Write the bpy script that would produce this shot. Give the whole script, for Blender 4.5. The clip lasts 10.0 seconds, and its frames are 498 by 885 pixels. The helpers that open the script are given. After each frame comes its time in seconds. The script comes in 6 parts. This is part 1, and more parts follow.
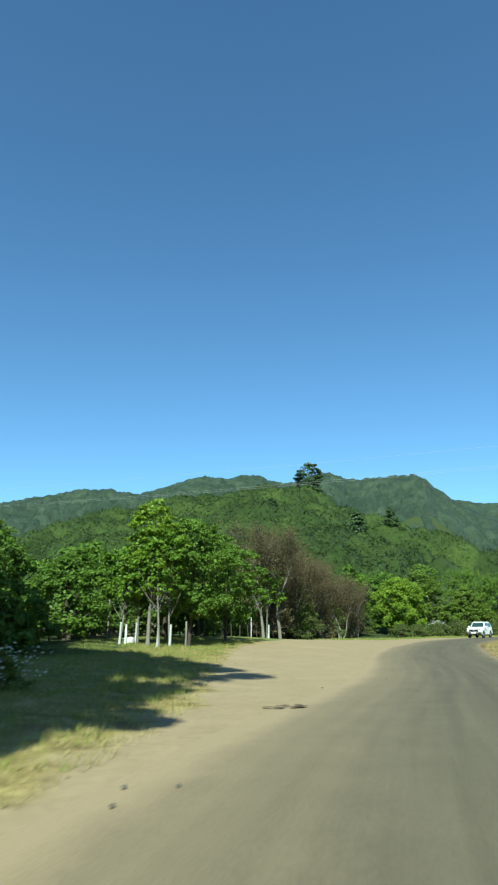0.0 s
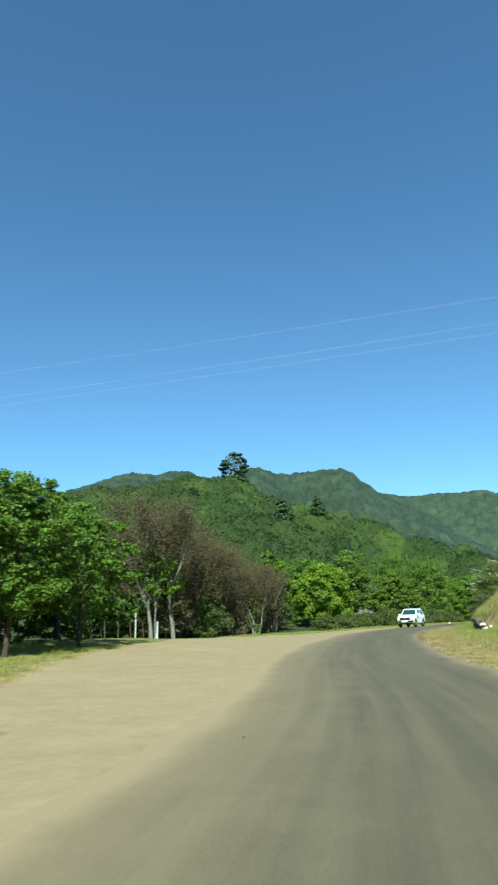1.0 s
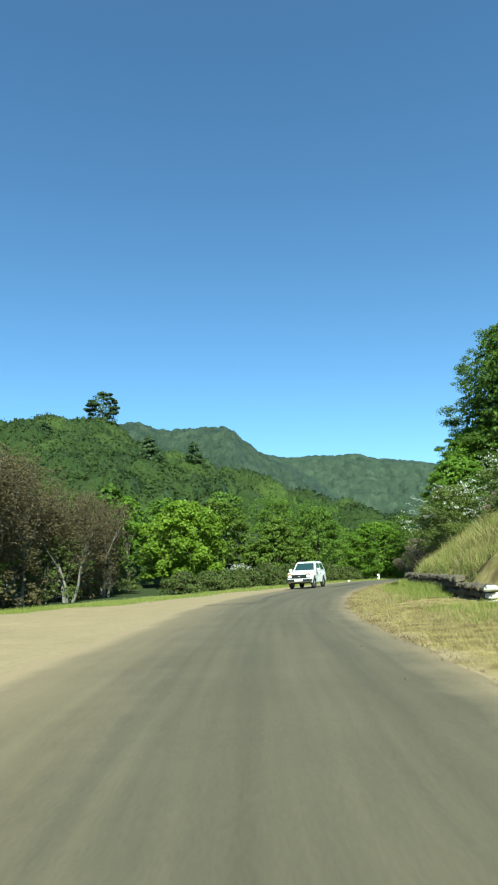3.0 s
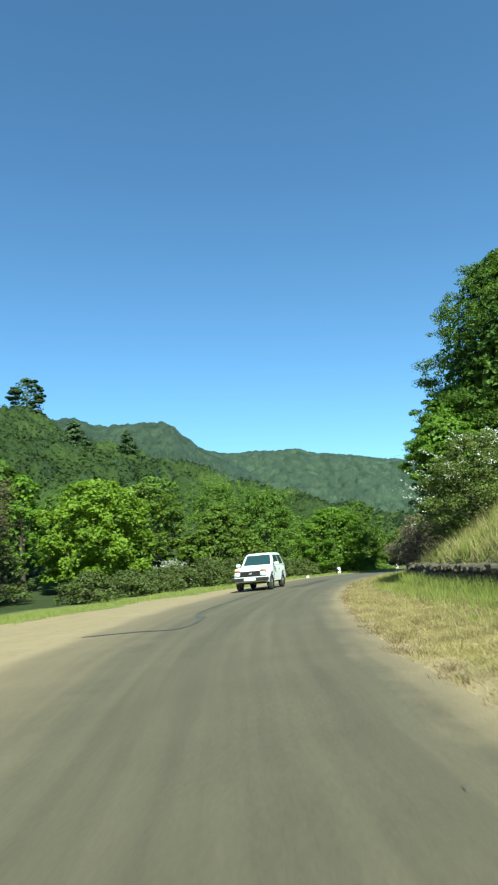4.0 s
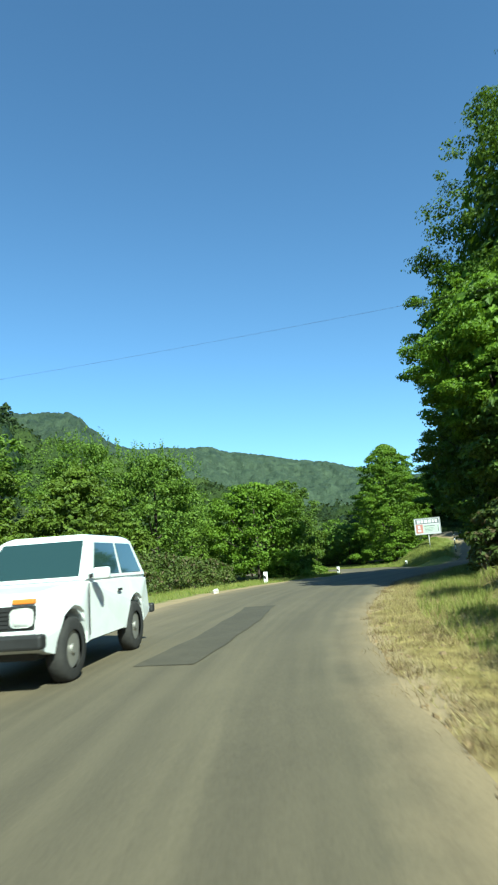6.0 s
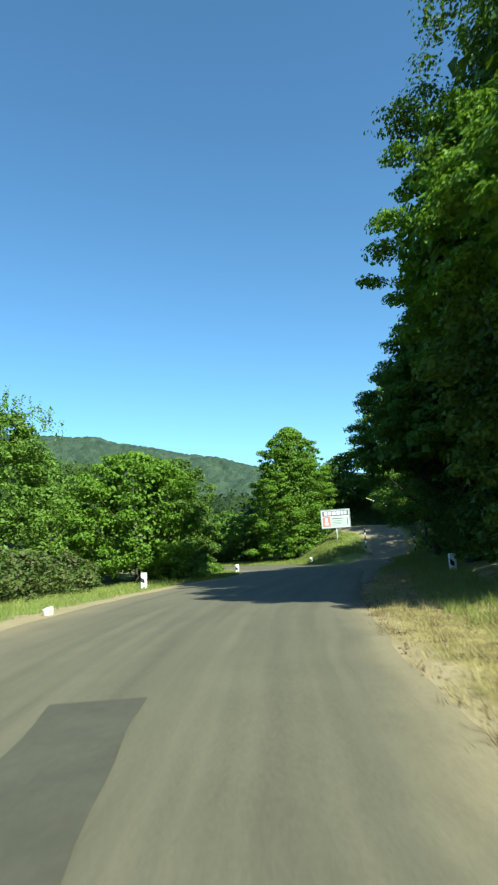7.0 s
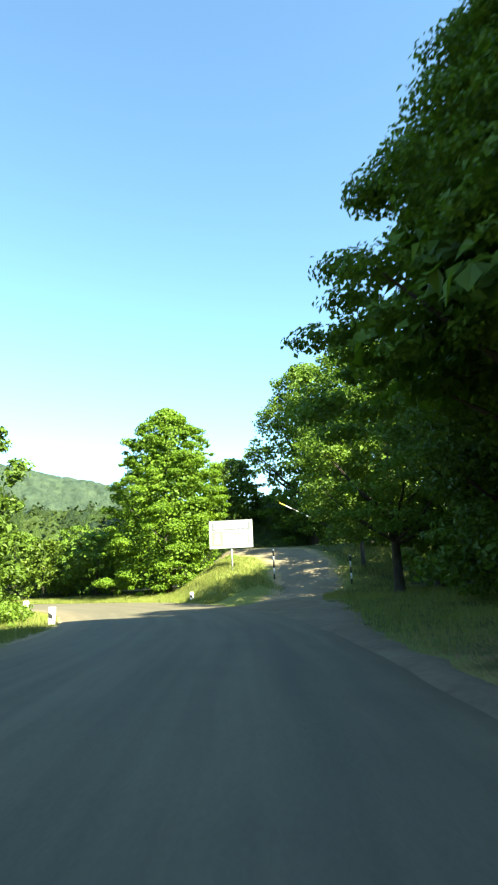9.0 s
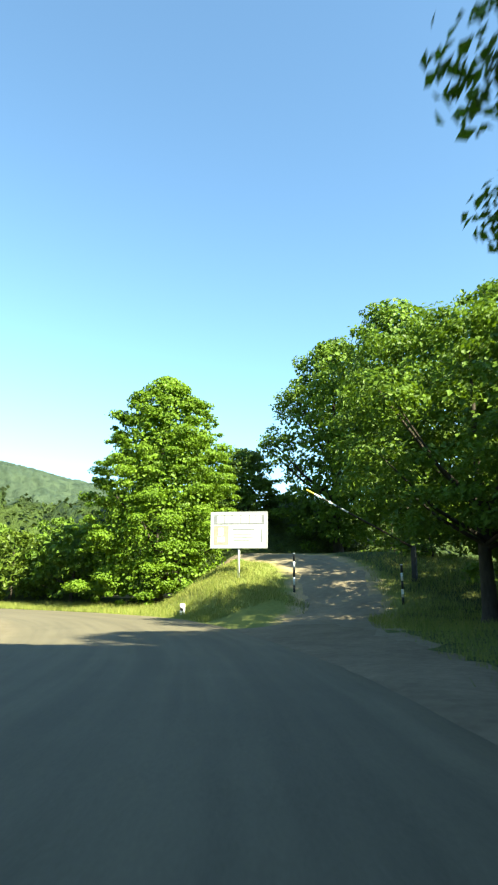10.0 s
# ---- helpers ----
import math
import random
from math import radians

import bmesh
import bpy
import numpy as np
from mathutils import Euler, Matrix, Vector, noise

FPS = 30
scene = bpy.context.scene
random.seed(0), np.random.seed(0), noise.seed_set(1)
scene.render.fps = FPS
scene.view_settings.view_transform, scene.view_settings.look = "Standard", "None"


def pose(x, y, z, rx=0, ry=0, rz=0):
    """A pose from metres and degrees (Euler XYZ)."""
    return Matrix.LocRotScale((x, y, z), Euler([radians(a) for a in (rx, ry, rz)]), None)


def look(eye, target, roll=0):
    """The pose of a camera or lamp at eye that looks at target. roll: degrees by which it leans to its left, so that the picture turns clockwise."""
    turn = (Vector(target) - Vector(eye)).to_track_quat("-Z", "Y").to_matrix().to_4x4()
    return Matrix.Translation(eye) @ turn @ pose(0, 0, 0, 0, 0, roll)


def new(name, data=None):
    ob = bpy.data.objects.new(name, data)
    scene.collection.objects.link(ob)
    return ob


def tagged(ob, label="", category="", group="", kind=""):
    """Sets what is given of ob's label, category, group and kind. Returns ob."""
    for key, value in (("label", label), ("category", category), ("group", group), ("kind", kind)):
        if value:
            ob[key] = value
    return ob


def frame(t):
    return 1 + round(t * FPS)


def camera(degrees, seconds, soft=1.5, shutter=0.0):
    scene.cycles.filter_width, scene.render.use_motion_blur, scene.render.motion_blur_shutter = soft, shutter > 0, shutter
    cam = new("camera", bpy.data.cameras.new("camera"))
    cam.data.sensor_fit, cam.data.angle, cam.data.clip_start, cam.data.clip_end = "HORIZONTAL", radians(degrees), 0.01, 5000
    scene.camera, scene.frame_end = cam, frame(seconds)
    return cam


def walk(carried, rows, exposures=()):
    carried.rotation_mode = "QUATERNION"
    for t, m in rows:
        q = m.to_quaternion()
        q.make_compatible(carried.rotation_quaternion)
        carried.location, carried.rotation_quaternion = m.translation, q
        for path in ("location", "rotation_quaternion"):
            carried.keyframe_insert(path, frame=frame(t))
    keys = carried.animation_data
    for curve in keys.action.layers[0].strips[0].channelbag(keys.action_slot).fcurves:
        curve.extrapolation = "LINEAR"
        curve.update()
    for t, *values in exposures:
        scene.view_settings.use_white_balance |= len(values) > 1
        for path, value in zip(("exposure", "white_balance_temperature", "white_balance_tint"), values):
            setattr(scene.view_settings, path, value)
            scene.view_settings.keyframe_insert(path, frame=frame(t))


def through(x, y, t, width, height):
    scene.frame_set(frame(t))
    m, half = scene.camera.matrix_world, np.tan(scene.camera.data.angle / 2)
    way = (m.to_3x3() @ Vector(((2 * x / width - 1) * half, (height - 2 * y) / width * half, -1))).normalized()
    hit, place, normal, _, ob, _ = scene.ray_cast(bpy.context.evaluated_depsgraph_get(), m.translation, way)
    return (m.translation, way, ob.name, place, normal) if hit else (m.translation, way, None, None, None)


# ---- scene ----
cam = camera(44.8, 10.0, soft=2.1, shutter=0.2)
PATH = [
    (0, (0.284, -0.632, 1.273), (0.268, 1.281, 1.856), -0.1),
    (0.5, (1.747, 4.674, 1.222), (1.751, 6.567, 1.866), 1.2),
    (1, (3.268, 9.684, 1.151), (3.48, 11.59, 1.72), -2.4),
    (1.5, (4.798, 14.741, 1.065), (5.141, 16.621, 1.655), -3.5),
    (2, (6.377, 20.124, 1.021), (6.916, 21.994, 1.483), -3.6),
    (2.5, (7.806, 25.005, 1.081), (8.348, 26.876, 1.533), -1.7),
    (2.7, (8.293, 27.025, 1.122), (8.85, 28.896, 1.557), -2.3),
    (3.8, (11.968, 38.328, 1.202), (12.68, 40.153, 1.605), -3.6),
    (4, (12.763, 40.385, 1.176), (13.538, 42.185, 1.576), -4.6),
    (4.5, (15.102, 45.241, 1.157), (16.068, 46.946, 1.558), -3.0),
    (5, (17.053, 49.605, 1.236), (18.072, 51.283, 1.619), -1.9),
    (5.2, (17.958, 51.361, 1.256), (18.983, 53.039, 1.622), -2.5),
    (6.3, (23.844, 60.937, 1.256), (24.905, 62.592, 1.628), -5.1),
    (6.5, (24.923, 62.672, 1.269), (26.08, 64.273, 1.586), -5.6),
    (7, (27.682, 66.529, 1.251), (29.005, 67.991, 1.589), -3.4),
    (7.5, (30.881, 70.165, 1.27), (32.26, 71.574, 1.606), -2.2),
    (8, (33.975, 73.4, 1.233), (35.588, 74.535, 1.565), -3.9),
    (8.5, (37.356, 76.437, 1.15), (38.927, 77.624, 1.504), -3.6),
    (9, (41.129, 79.54, 1.061), (42.708, 80.696, 1.474), -2.5),
    (9.5, (44.551, 82.297, 1.009), (46.103, 83.478, 1.454), 1.1),
    (10, (48.251, 85.172, 0.872), (49.799, 86.355, 1.324), 0.5),
]
EXPOSURES = [(0, 0.89, 5620, -15), (1.2, 0.95, 5660, -15), (2.5, 1.03, 5750, -15), (4.5, 1.10, 5750, -15), (6.5, 1.12, 5730, -15), (7.5, 1.33, 5780, -15), (8.0, 1.66, 5950, -8), (8.5, 2.50, 7000, -7), (9.0, 2.47, 7050, -9), (9.5, 2.38, 7250, -9), (10, 2.26, 7200, -9)]
walk(cam, [(t, look(eye, target, roll)) for t, eye, target, roll in PATH], EXPOSURES)

# ---- world, sun, exposure ----
SUN_ELEVATION = 39.0
SUN_FROM = (-0.12, -1.0)
world = bpy.data.worlds.new("sky")
scene.world = world
world.use_nodes = True
wn = world.node_tree
sky = wn.nodes.new("ShaderNodeTexSky")
sky.sky_type = "NISHITA"
sky.sun_disc = False
sky.sun_elevation = radians(SUN_ELEVATION)
sky.sun_rotation = math.atan2(SUN_FROM[0], SUN_FROM[1])
sky.altitude = 0
sky.air_density = 1.0
sky.dust_density = 0.1
sky.ozone_density = 5.0
wn.nodes["Background"].inputs["Strength"].default_value = 0.09
wn.links.new(sky.outputs[0], wn.nodes["Background"].inputs["Color"])
sun_data = bpy.data.lights.new("sun", "SUN")
sun_data.energy = 5.0
sun_data.angle = radians(0.6)
sun_data.color = (1.0, 0.93, 0.80)
sun = new("sun", sun_data)
flat = math.hypot(*SUN_FROM)
sun_dir = Vector((SUN_FROM[0] / flat * math.cos(radians(SUN_ELEVATION)), SUN_FROM[1] / flat * math.cos(radians(SUN_ELEVATION)), math.sin(radians(SUN_ELEVATION))))
sun.matrix_world = look(sun_dir * 200, (0, 0, 0))


# ---- materials ----
class Nodes:
    """A short way to write node materials."""

    def __init__(self, name):
        self.mat = bpy.data.materials.new(name)
        self.mat.use_nodes = True
        self.tree = self.mat.node_tree
        self.bsdf = self.tree.nodes["Principled BSDF"]
        self.out = self.tree.nodes["Material Output"]

    def add(self, kind, **values):
        node = self.tree.nodes.new("ShaderNode" + kind)
        for key, value in values.items():
            node.inputs[key].default_value = value
        return node

    def link(self, a, b):
        self.tree.links.new(a, b)

    def noise(self, scale, detail=4.0, rough=0.6, where=None):
        node = self.add("TexNoise", Scale=scale, Detail=detail, Roughness=rough)
        self.link(where if where else self.coords(), node.inputs["Vector"])
        return node.outputs["Fac"]

    def coords(self):
        return self.add("TexCoord").outputs["Object"]

    def ramp(self, fac, *stops):
        node = self.add("ValToRGB")
        e = node.color_ramp.elements
        while len(e) < len(stops):
            e.new(0.5)
        for el, (at, colour) in zip(e, stops):
            el.position, el.color = at, (*colour, 1)
        self.link(fac, node.inputs["Fac"])
        return node.outputs["Color"]

    def mix(self, fac, a, b, mode="MIX"):
        node = self.add("Mix")
        node.data_type, node.blend_type = "RGBA", mode
        for slot, value in ((0, fac), (6, a), (7, b)):
            if isinstance(value, (int, float)):
                node.inputs[slot].default_value = value
            elif isinstance(value, tuple):
                node.inputs[slot].default_value = (*value, 1)
            else:
                self.link(value, node.inputs[slot])
        return node.outputs[2]

    def math(self, op, a, b=0.0, clamp=False):
        node = self.add("Math")
        node.operation, node.use_clamp = op, clamp
        for slot, value in ((0, a), (1, b)):
            if isinstance(value, (int, float)):
                node.inputs[slot].default_value = value
            else:
                self.link(value, node.inputs[slot])
        return node.outputs[0]

    def bump(self, height, strength=0.3, distance=0.02):
        node = self.add("Bump", Strength=strength, Distance=distance)
        self.link(height, node.inputs["Height"])
        self.link(node.outputs[0], self.bsdf.inputs["Normal"])

    def base(self, colour, rough=0.8, metal=0.0, spec=0.3):
        if isinstance(colour, tuple):
            self.bsdf.inputs["Base Color"].default_value = (*colour, 1)
        else:
            self.link(colour, self.bsdf.inputs["Base Color"])
        self.bsdf.inputs["Roughness"].default_value = rough
        self.bsdf.inputs["Metallic"].default_value = metal
        self.bsdf.inputs["Specular IOR Level"].default_value = spec
        return self.mat


def leaf_material(name, dark, light, through=0.35, dry=None, rough=0.5, patch=0.35, lumpy=0.0, tone=False):
    """Foliage: colour varies from leaf to leaf and, slowly, over the crown; light shines through."""
    n = Nodes(name)
    island = n.add("NewGeometry").outputs["Random Per Island"]
    tint = n.ramp(n.noise(patch, 2.0), (0.32, dark), (0.68, light))
    leafy = n.ramp(island, (0.0, tuple(0.65 * c for c in dark)), (0.55, tuple(0.5 * (a + b) for a, b in zip(dark, light))), (1.0, tuple(1.2 * c for c in light)))
    if tone:
        kind = n.add("Attribute")
        kind.attribute_name = "tone"
        tint = n.mix(0.55, tint, n.ramp(kind.outputs["Fac"], (0.05, tuple(0.7 * c for c in dark)), (0.6, tuple(0.5 * (a + b) for a, b in zip(dark, light))), (0.95, tuple(1.15 * c for c in light))))
    colour = n.mix(0.25 if tone else 0.5, tint, leafy)
    if dry:
        colour = n.mix(n.math("GREATER_THAN", island, 0.86), colour, dry)
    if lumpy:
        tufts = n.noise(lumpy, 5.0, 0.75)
        # Hollows of the tuft bump are painted darker, as shade between crowns.
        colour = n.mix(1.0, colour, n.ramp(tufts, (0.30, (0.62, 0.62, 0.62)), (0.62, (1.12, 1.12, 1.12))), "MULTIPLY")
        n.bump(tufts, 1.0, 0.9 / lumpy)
    n.base(colour, rough, 0.0, 0.25)
    glow = n.add("BsdfTranslucent")
    n.link(n.mix(1.0, colour, (1.25, 1.2, 0.55), "MULTIPLY"), glow.inputs["Color"])
    both = n.add("MixShader", Fac=through)
    n.link(n.bsdf.outputs[0], both.inputs[1])
    n.link(glow.outputs[0], both.inputs[2])
    n.link(both.outputs[0], n.out.inputs["Surface"])
    return n.mat


def bark_material(name, dark, light, scale=9.0):
    n = Nodes(name)
    stretch = n.add("Mapping", Scale=(1.0, 1.0, 0.25))
    n.link(n.coords(), stretch.inputs["Vector"])
    grain = n.noise(scale, 6.0, 0.7, stretch.outputs[0])
    n.bump(grain, 0.6, 0.03)
    return n.base(n.mix(n.noise(1.1, 2.0), n.ramp(grain, (0.3, dark), (0.7, light)), tuple(0.6 * c for c in dark)), 0.9)


LEAF_MAPLE = leaf_material("maple_leaves", (0.06864, 0.1248, 0.0156), (0.1521, 0.2379, 0.02964))
LEAF_BRIGHT = leaf_material("young_maple_leaves", (0.09204, 0.1654, 0.0156), (0.1888, 0.2948, 0.02808), 0.4)
# Darker leaf green; on trees in shade it carries part of that shade.
LEAF_DARK = leaf_material("shade_tree_leaves", (0.0546, 0.09672, 0.01482), (0.1342, 0.2044, 0.02652))
LEAF_LAYER = leaf_material("hornbeam_leaves", (0.07176, 0.1139, 0.0156), (0.156, 0.2184, 0.02652))
LEAF_FEATHER = leaf_material("acacia_leaves", (0.0936, 0.1599, 0.02184), (0.1794, 0.2652, 0.03744))
LEAF_BROWN = leaf_material("withered_brown_leaves", (0.06864, 0.05616, 0.02808), (0.1404, 0.1092, 0.05148), 0.25)
TWIGS = leaf_material("dead_grey_twigs", (0.117, 0.09672, 0.05928), (0.2184, 0.181, 0.1131), 0.1)
LEAF_BRAMBLE = leaf_material("bramble_leaves", (0.05616, 0.0897, 0.01716), (0.1186, 0.1474, 0.0351), 0.25, (0.117, 0.0936, 0.0468))
LEAF_HAWTHORN = leaf_material("hawthorn_leaves", (0.08502, 0.1162, 0.0234), (0.1693, 0.2005, 0.0468), 0.3)
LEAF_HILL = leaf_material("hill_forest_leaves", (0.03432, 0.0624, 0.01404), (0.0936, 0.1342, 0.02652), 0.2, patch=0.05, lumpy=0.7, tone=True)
# Far green leans to blue: a little distance haze is in the colour.
LEAF_FAR_HAZED = leaf_material("hazed_forest_leaves", (0.02808, 0.04836, 0.02964), (0.07176, 0.09984, 0.0546), 0.1, patch=0.02, lumpy=0.22, tone=True)
LEAF_PINE = leaf_material("pine_needles", (0.026, 0.050, 0.018), (0.070, 0.104, 0.032), 0.1)
LEAF_YOUNG = leaf_material("fresh_yellow_green_leaves", (0.125, 0.200, 0.018), (0.250, 0.345, 0.036), 0.45)
PETALS = leaf_material("hawthorn_blossom", (0.5078, 0.5078, 0.4259), (0.6716, 0.6716, 0.6061), 0.2)
BARK = bark_material("grey_brown_bark", (0.0429, 0.03354, 0.02496), (0.1248, 0.1014, 0.078))
BARK_PALE = bark_material("pale_bark", (0.156, 0.1404, 0.117), (0.3276, 0.3042, 0.2574))
BARK_WHITE = bark_material("limewashed_bark", (0.429, 0.429, 0.4056), (0.624, 0.624, 0.6006))


def grass_material(name, root, tip, dry):
    n = Nodes(name)
    island = n.add("NewGeometry").outputs["Random Per Island"]
    colour = n.mix(n.noise(0.30, 3.0), n.ramp(island, (0.0, root), (0.6, tip), (1.0, dry)), n.ramp(island, (0.0, tip), (0.8, dry)))
    n.base(colour, 0.7, 0.0, 0.15)
    glow = n.add("BsdfTranslucent")
    n.link(colour, glow.inputs["Color"])
    both = n.add("MixShader", Fac=0.3)
    n.link(n.bsdf.outputs[0], both.inputs[1])
    n.link(glow.outputs[0], both.inputs[2])
    n.link(both.outputs[0], n.out.inputs["Surface"])
    return n.mat


GRASS_GREEN = grass_material("green_grass", (0.0936, 0.1482, 0.0234), (0.2028, 0.2496, 0.04524), (0.312, 0.2964, 0.0936))
GRASS_DRY = grass_material("dry_straw_grass", (0.1872, 0.1716, 0.0546), (0.3276, 0.2769, 0.1053), (0.4368, 0.3588, 0.1794))
GRASS_DEAD = grass_material("dead_thatch", (0.095, 0.066, 0.034), (0.185, 0.130, 0.062), (0.270, 0.200, 0.100))


def ground_material():
    """Soil with dusty sand, straw, green turf and forest floor, laid out by the sheet's cover attribute."""
    n = Nodes("ground_soil")
    cover = n.add("Attribute")
    cover.attribute_name = "cover"
    split = n.add("SeparateColor")
    n.link(cover.outputs["Color"], split.inputs[0])
    fine, mid, wide = n.noise(7.02, 4.68, 0.546), n.noise(1.1, 4.0), n.noise(0.16, 3.0)
    sand = n.mix(wide, n.ramp(fine, (0.25, (0.2561, 0.1921, 0.1118)), (0.75, (0.3631, 0.2804, 0.1704))), n.ramp(mid, (0.3, (0.2446, 0.1844, 0.1048)), (0.7, (0.3363, 0.2535, 0.1441))))
    straw = n.mix(n.ramp(n.noise(2.028, 3.9, 0.546), (0.38, (0, 0, 0)), (0.58, (1, 1, 1))), n.ramp(fine, (0.3, (0.2262, 0.1677, 0.0663)), (0.7, (0.39, 0.312, 0.1209))), n.ramp(mid, (0.35, (0.1326, 0.0897, 0.0429)), (0.65, (0.2574, 0.2106, 0.0663))))
    turf = n.mix(mid, n.ramp(fine, (0.3, (0.078, 0.117, 0.02496)), (0.7, (0.1716, 0.2028, 0.0507))), (0.195, 0.195, 0.0624))
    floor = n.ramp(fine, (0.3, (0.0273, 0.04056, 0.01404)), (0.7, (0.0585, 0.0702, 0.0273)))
    ragged = n.math("MULTIPLY", n.math("SUBTRACT", mid, 0.5), 0.9)

    def mask(channel):
        return n.math("MULTIPLY", n.math("SUBTRACT", n.math("ADD", split.outputs[channel], ragged), 0.32), 2.8, True)

    colour = n.mix(mask(1), turf, straw)
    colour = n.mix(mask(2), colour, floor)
    colour = n.mix(mask(0), colour, sand)
    n.bump(n.math("ADD", fine, n.math("MULTIPLY", mid, 0.8)), 0.3, 0.025)
    return n.base(colour, 0.95, 0.0, 0.1)


def asphalt_material():
    """Old grey asphalt, dusted with sand at its edges, with darker wheel tracks."""
    n = Nodes("old_asphalt")
    uv = n.add("UVMap")
    uv.uv_map = "lane"
    split = n.add("SeparateXYZ")
    n.link(uv.outputs[0], split.inputs[0])
    across = split.outputs[0]
    fine, mid, wide = n.noise(38.0, 4.0, 0.7), n.noise(0.9, 5.0, 0.65), n.noise(0.12, 3.0)
    stretch = n.add("Mapping", Scale=(1.6, 0.06, 1.0))
    n.link(uv.outputs[0], stretch.inputs["Vector"])
    streak = n.noise(2.2, 3.0, 0.5, stretch.outputs[0])
    grey = n.mix(0.5, n.ramp(mid, (0.3, (0.136, 0.113, 0.071)), (0.7, (0.186, 0.154, 0.097))), n.ramp(streak, (0.35, (0.104, 0.088, 0.058)), (0.68, (0.202, 0.167, 0.104))))
    lanes = n.math("MULTIPLY", n.math("SUBTRACT", 1.0, n.math("MULTIPLY", n.math("ABSOLUTE", n.math("SUBTRACT", n.math("ABSOLUTE", n.math("SUBTRACT", across, 1.25)), 0.75)), 2.2), True), 0.30)
    grey = n.mix(lanes, grey, (0.082, 0.069, 0.047))
    grey = n.mix(0.22, grey, n.ramp(fine, (0.35, (0.060, 0.052, 0.038)), (0.65, (0.22, 0.185, 0.125))))
    edge = n.math("ADD", n.math("ABSOLUTE", across), n.math("MULTIPLY", n.math("SUBTRACT", mid, 0.5), 0.9))
    edge = n.math("ADD", edge, n.math("MULTIPLY", n.math("SUBTRACT", wide, 0.5), 0.8))
    edge = n.math("ADD", edge, n.math("MULTIPLY", n.math("LESS_THAN", across, 0.0), n.math("MULTIPLY", n.math("ABSOLUTE", across), 0.26)))
    dust = n.math("MULTIPLY", n.math("SUBTRACT", edge, 2.70), 0.85, True)
    # Past 100 m along, the grey turns paler and bluer and dust thins.
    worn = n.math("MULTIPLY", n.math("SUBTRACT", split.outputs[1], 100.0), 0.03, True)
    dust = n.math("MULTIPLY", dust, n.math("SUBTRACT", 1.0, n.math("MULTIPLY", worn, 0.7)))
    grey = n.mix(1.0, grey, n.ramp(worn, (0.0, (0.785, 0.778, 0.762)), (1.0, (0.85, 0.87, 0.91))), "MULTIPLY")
    film = n.math("MULTIPLY", n.math("SUBTRACT", n.math("MULTIPLY", across, -1.0), n.math("SUBTRACT", 1.1, mid)), 0.24, True)
    film = n.math("MULTIPLY", n.math("MINIMUM", film, 0.6), n.math("SUBTRACT", 1.0, worn))
    dust = n.math("MAXIMUM", dust, film)
    colour = n.mix(dust, grey, n.ramp(fine, (0.3, (0.257, 0.187, 0.108)), (0.7, (0.355, 0.269, 0.155))))
    n.bump(fine, 0.35, 0.008)
    return n.base(colour, 0.82, 0.0, 0.25)


def speckled(name, dark, light, scale=6.0, rough=0.8, bump=0.4, spec=0.3, depth=0.02):
    n = Nodes(name)
    f, m = n.noise(scale, 6.0, 0.7), n.noise(scale * 0.15, 3.0)
    n.bump(f, bump, depth)
    return n.base(n.mix(0.5, n.ramp(f, (0.3, dark), (0.7, light)), n.ramp(m, (0.3, dark), (0.7, light))), rough, 0.0, spec)


GROUND = ground_material()
ASPHALT = asphalt_material()
PATCH = speckled("dark_patch_asphalt", (0.060, 0.052, 0.036), (0.094, 0.081, 0.056), 14.0, 0.85)
TAR = speckled("tar_filler", (0.070, 0.062, 0.048), (0.115, 0.100, 0.076), 10.0, 0.7)
DAMP = speckled("damp_soil", (0.052, 0.036, 0.020), (0.120, 0.085, 0.048), 9.0, 0.95)
EARTH = speckled("bare_earth", (0.1014, 0.07644, 0.0468), (0.234, 0.1833, 0.1209), 6.0, 0.97, 0.7)
SOIL = speckled("crumbled_soil", (0.150, 0.104, 0.054), (0.265, 0.190, 0.104), 9.0, 0.97, 0.5)
TRACK = speckled("trodden_gravel", (0.1326, 0.1053, 0.0702), (0.2574, 0.2106, 0.1404), 4.0, 0.95)
STONE = speckled("field_stone", (0.0468, 0.03666, 0.02496), (0.1794, 0.1482, 0.1014), 5.0, 0.9, 0.6)
STONE_PALE = speckled("pale_stone", (0.45, 0.43, 0.38), (0.68, 0.66, 0.60), 5.0, 0.9)
WHITE = speckled("weathered_white_paint", (0.66, 0.66, 0.63), (0.82, 0.82, 0.80), 5.0, 0.6, 0.1)
BLACK = speckled("black_paint", (0.018, 0.018, 0.018), (0.04, 0.04, 0.04), 8.0, 0.6, 0.1)
STEEL = speckled("galvanised_steel", (0.30, 0.30, 0.30), (0.46, 0.46, 0.45), 7.0, 0.55, 0.1)
YELLOW = speckled("yellow_paint", (0.55, 0.42, 0.06), (0.70, 0.55, 0.09), 8.0, 0.6, 0.1)
STEEL_DARK = speckled("dark_rusty_steel", (0.035, 0.026, 0.02), (0.07, 0.05, 0.035), 12.0, 0.8)
# Grey in place of black: glare on the sign is put into this print.
PRINT = speckled("washed_out_print", (0.14, 0.14, 0.15), (0.26, 0.26, 0.27), 8.0, 0.6, 0.05)
RED = speckled("faded_red_print", (0.55, 0.22, 0.18), (0.66, 0.32, 0.27), 8.0, 0.6, 0.05)
PALE_GREEN = speckled("faded_green_print", (0.56, 0.66, 0.54), (0.68, 0.76, 0.64), 8.0, 0.6, 0.05)
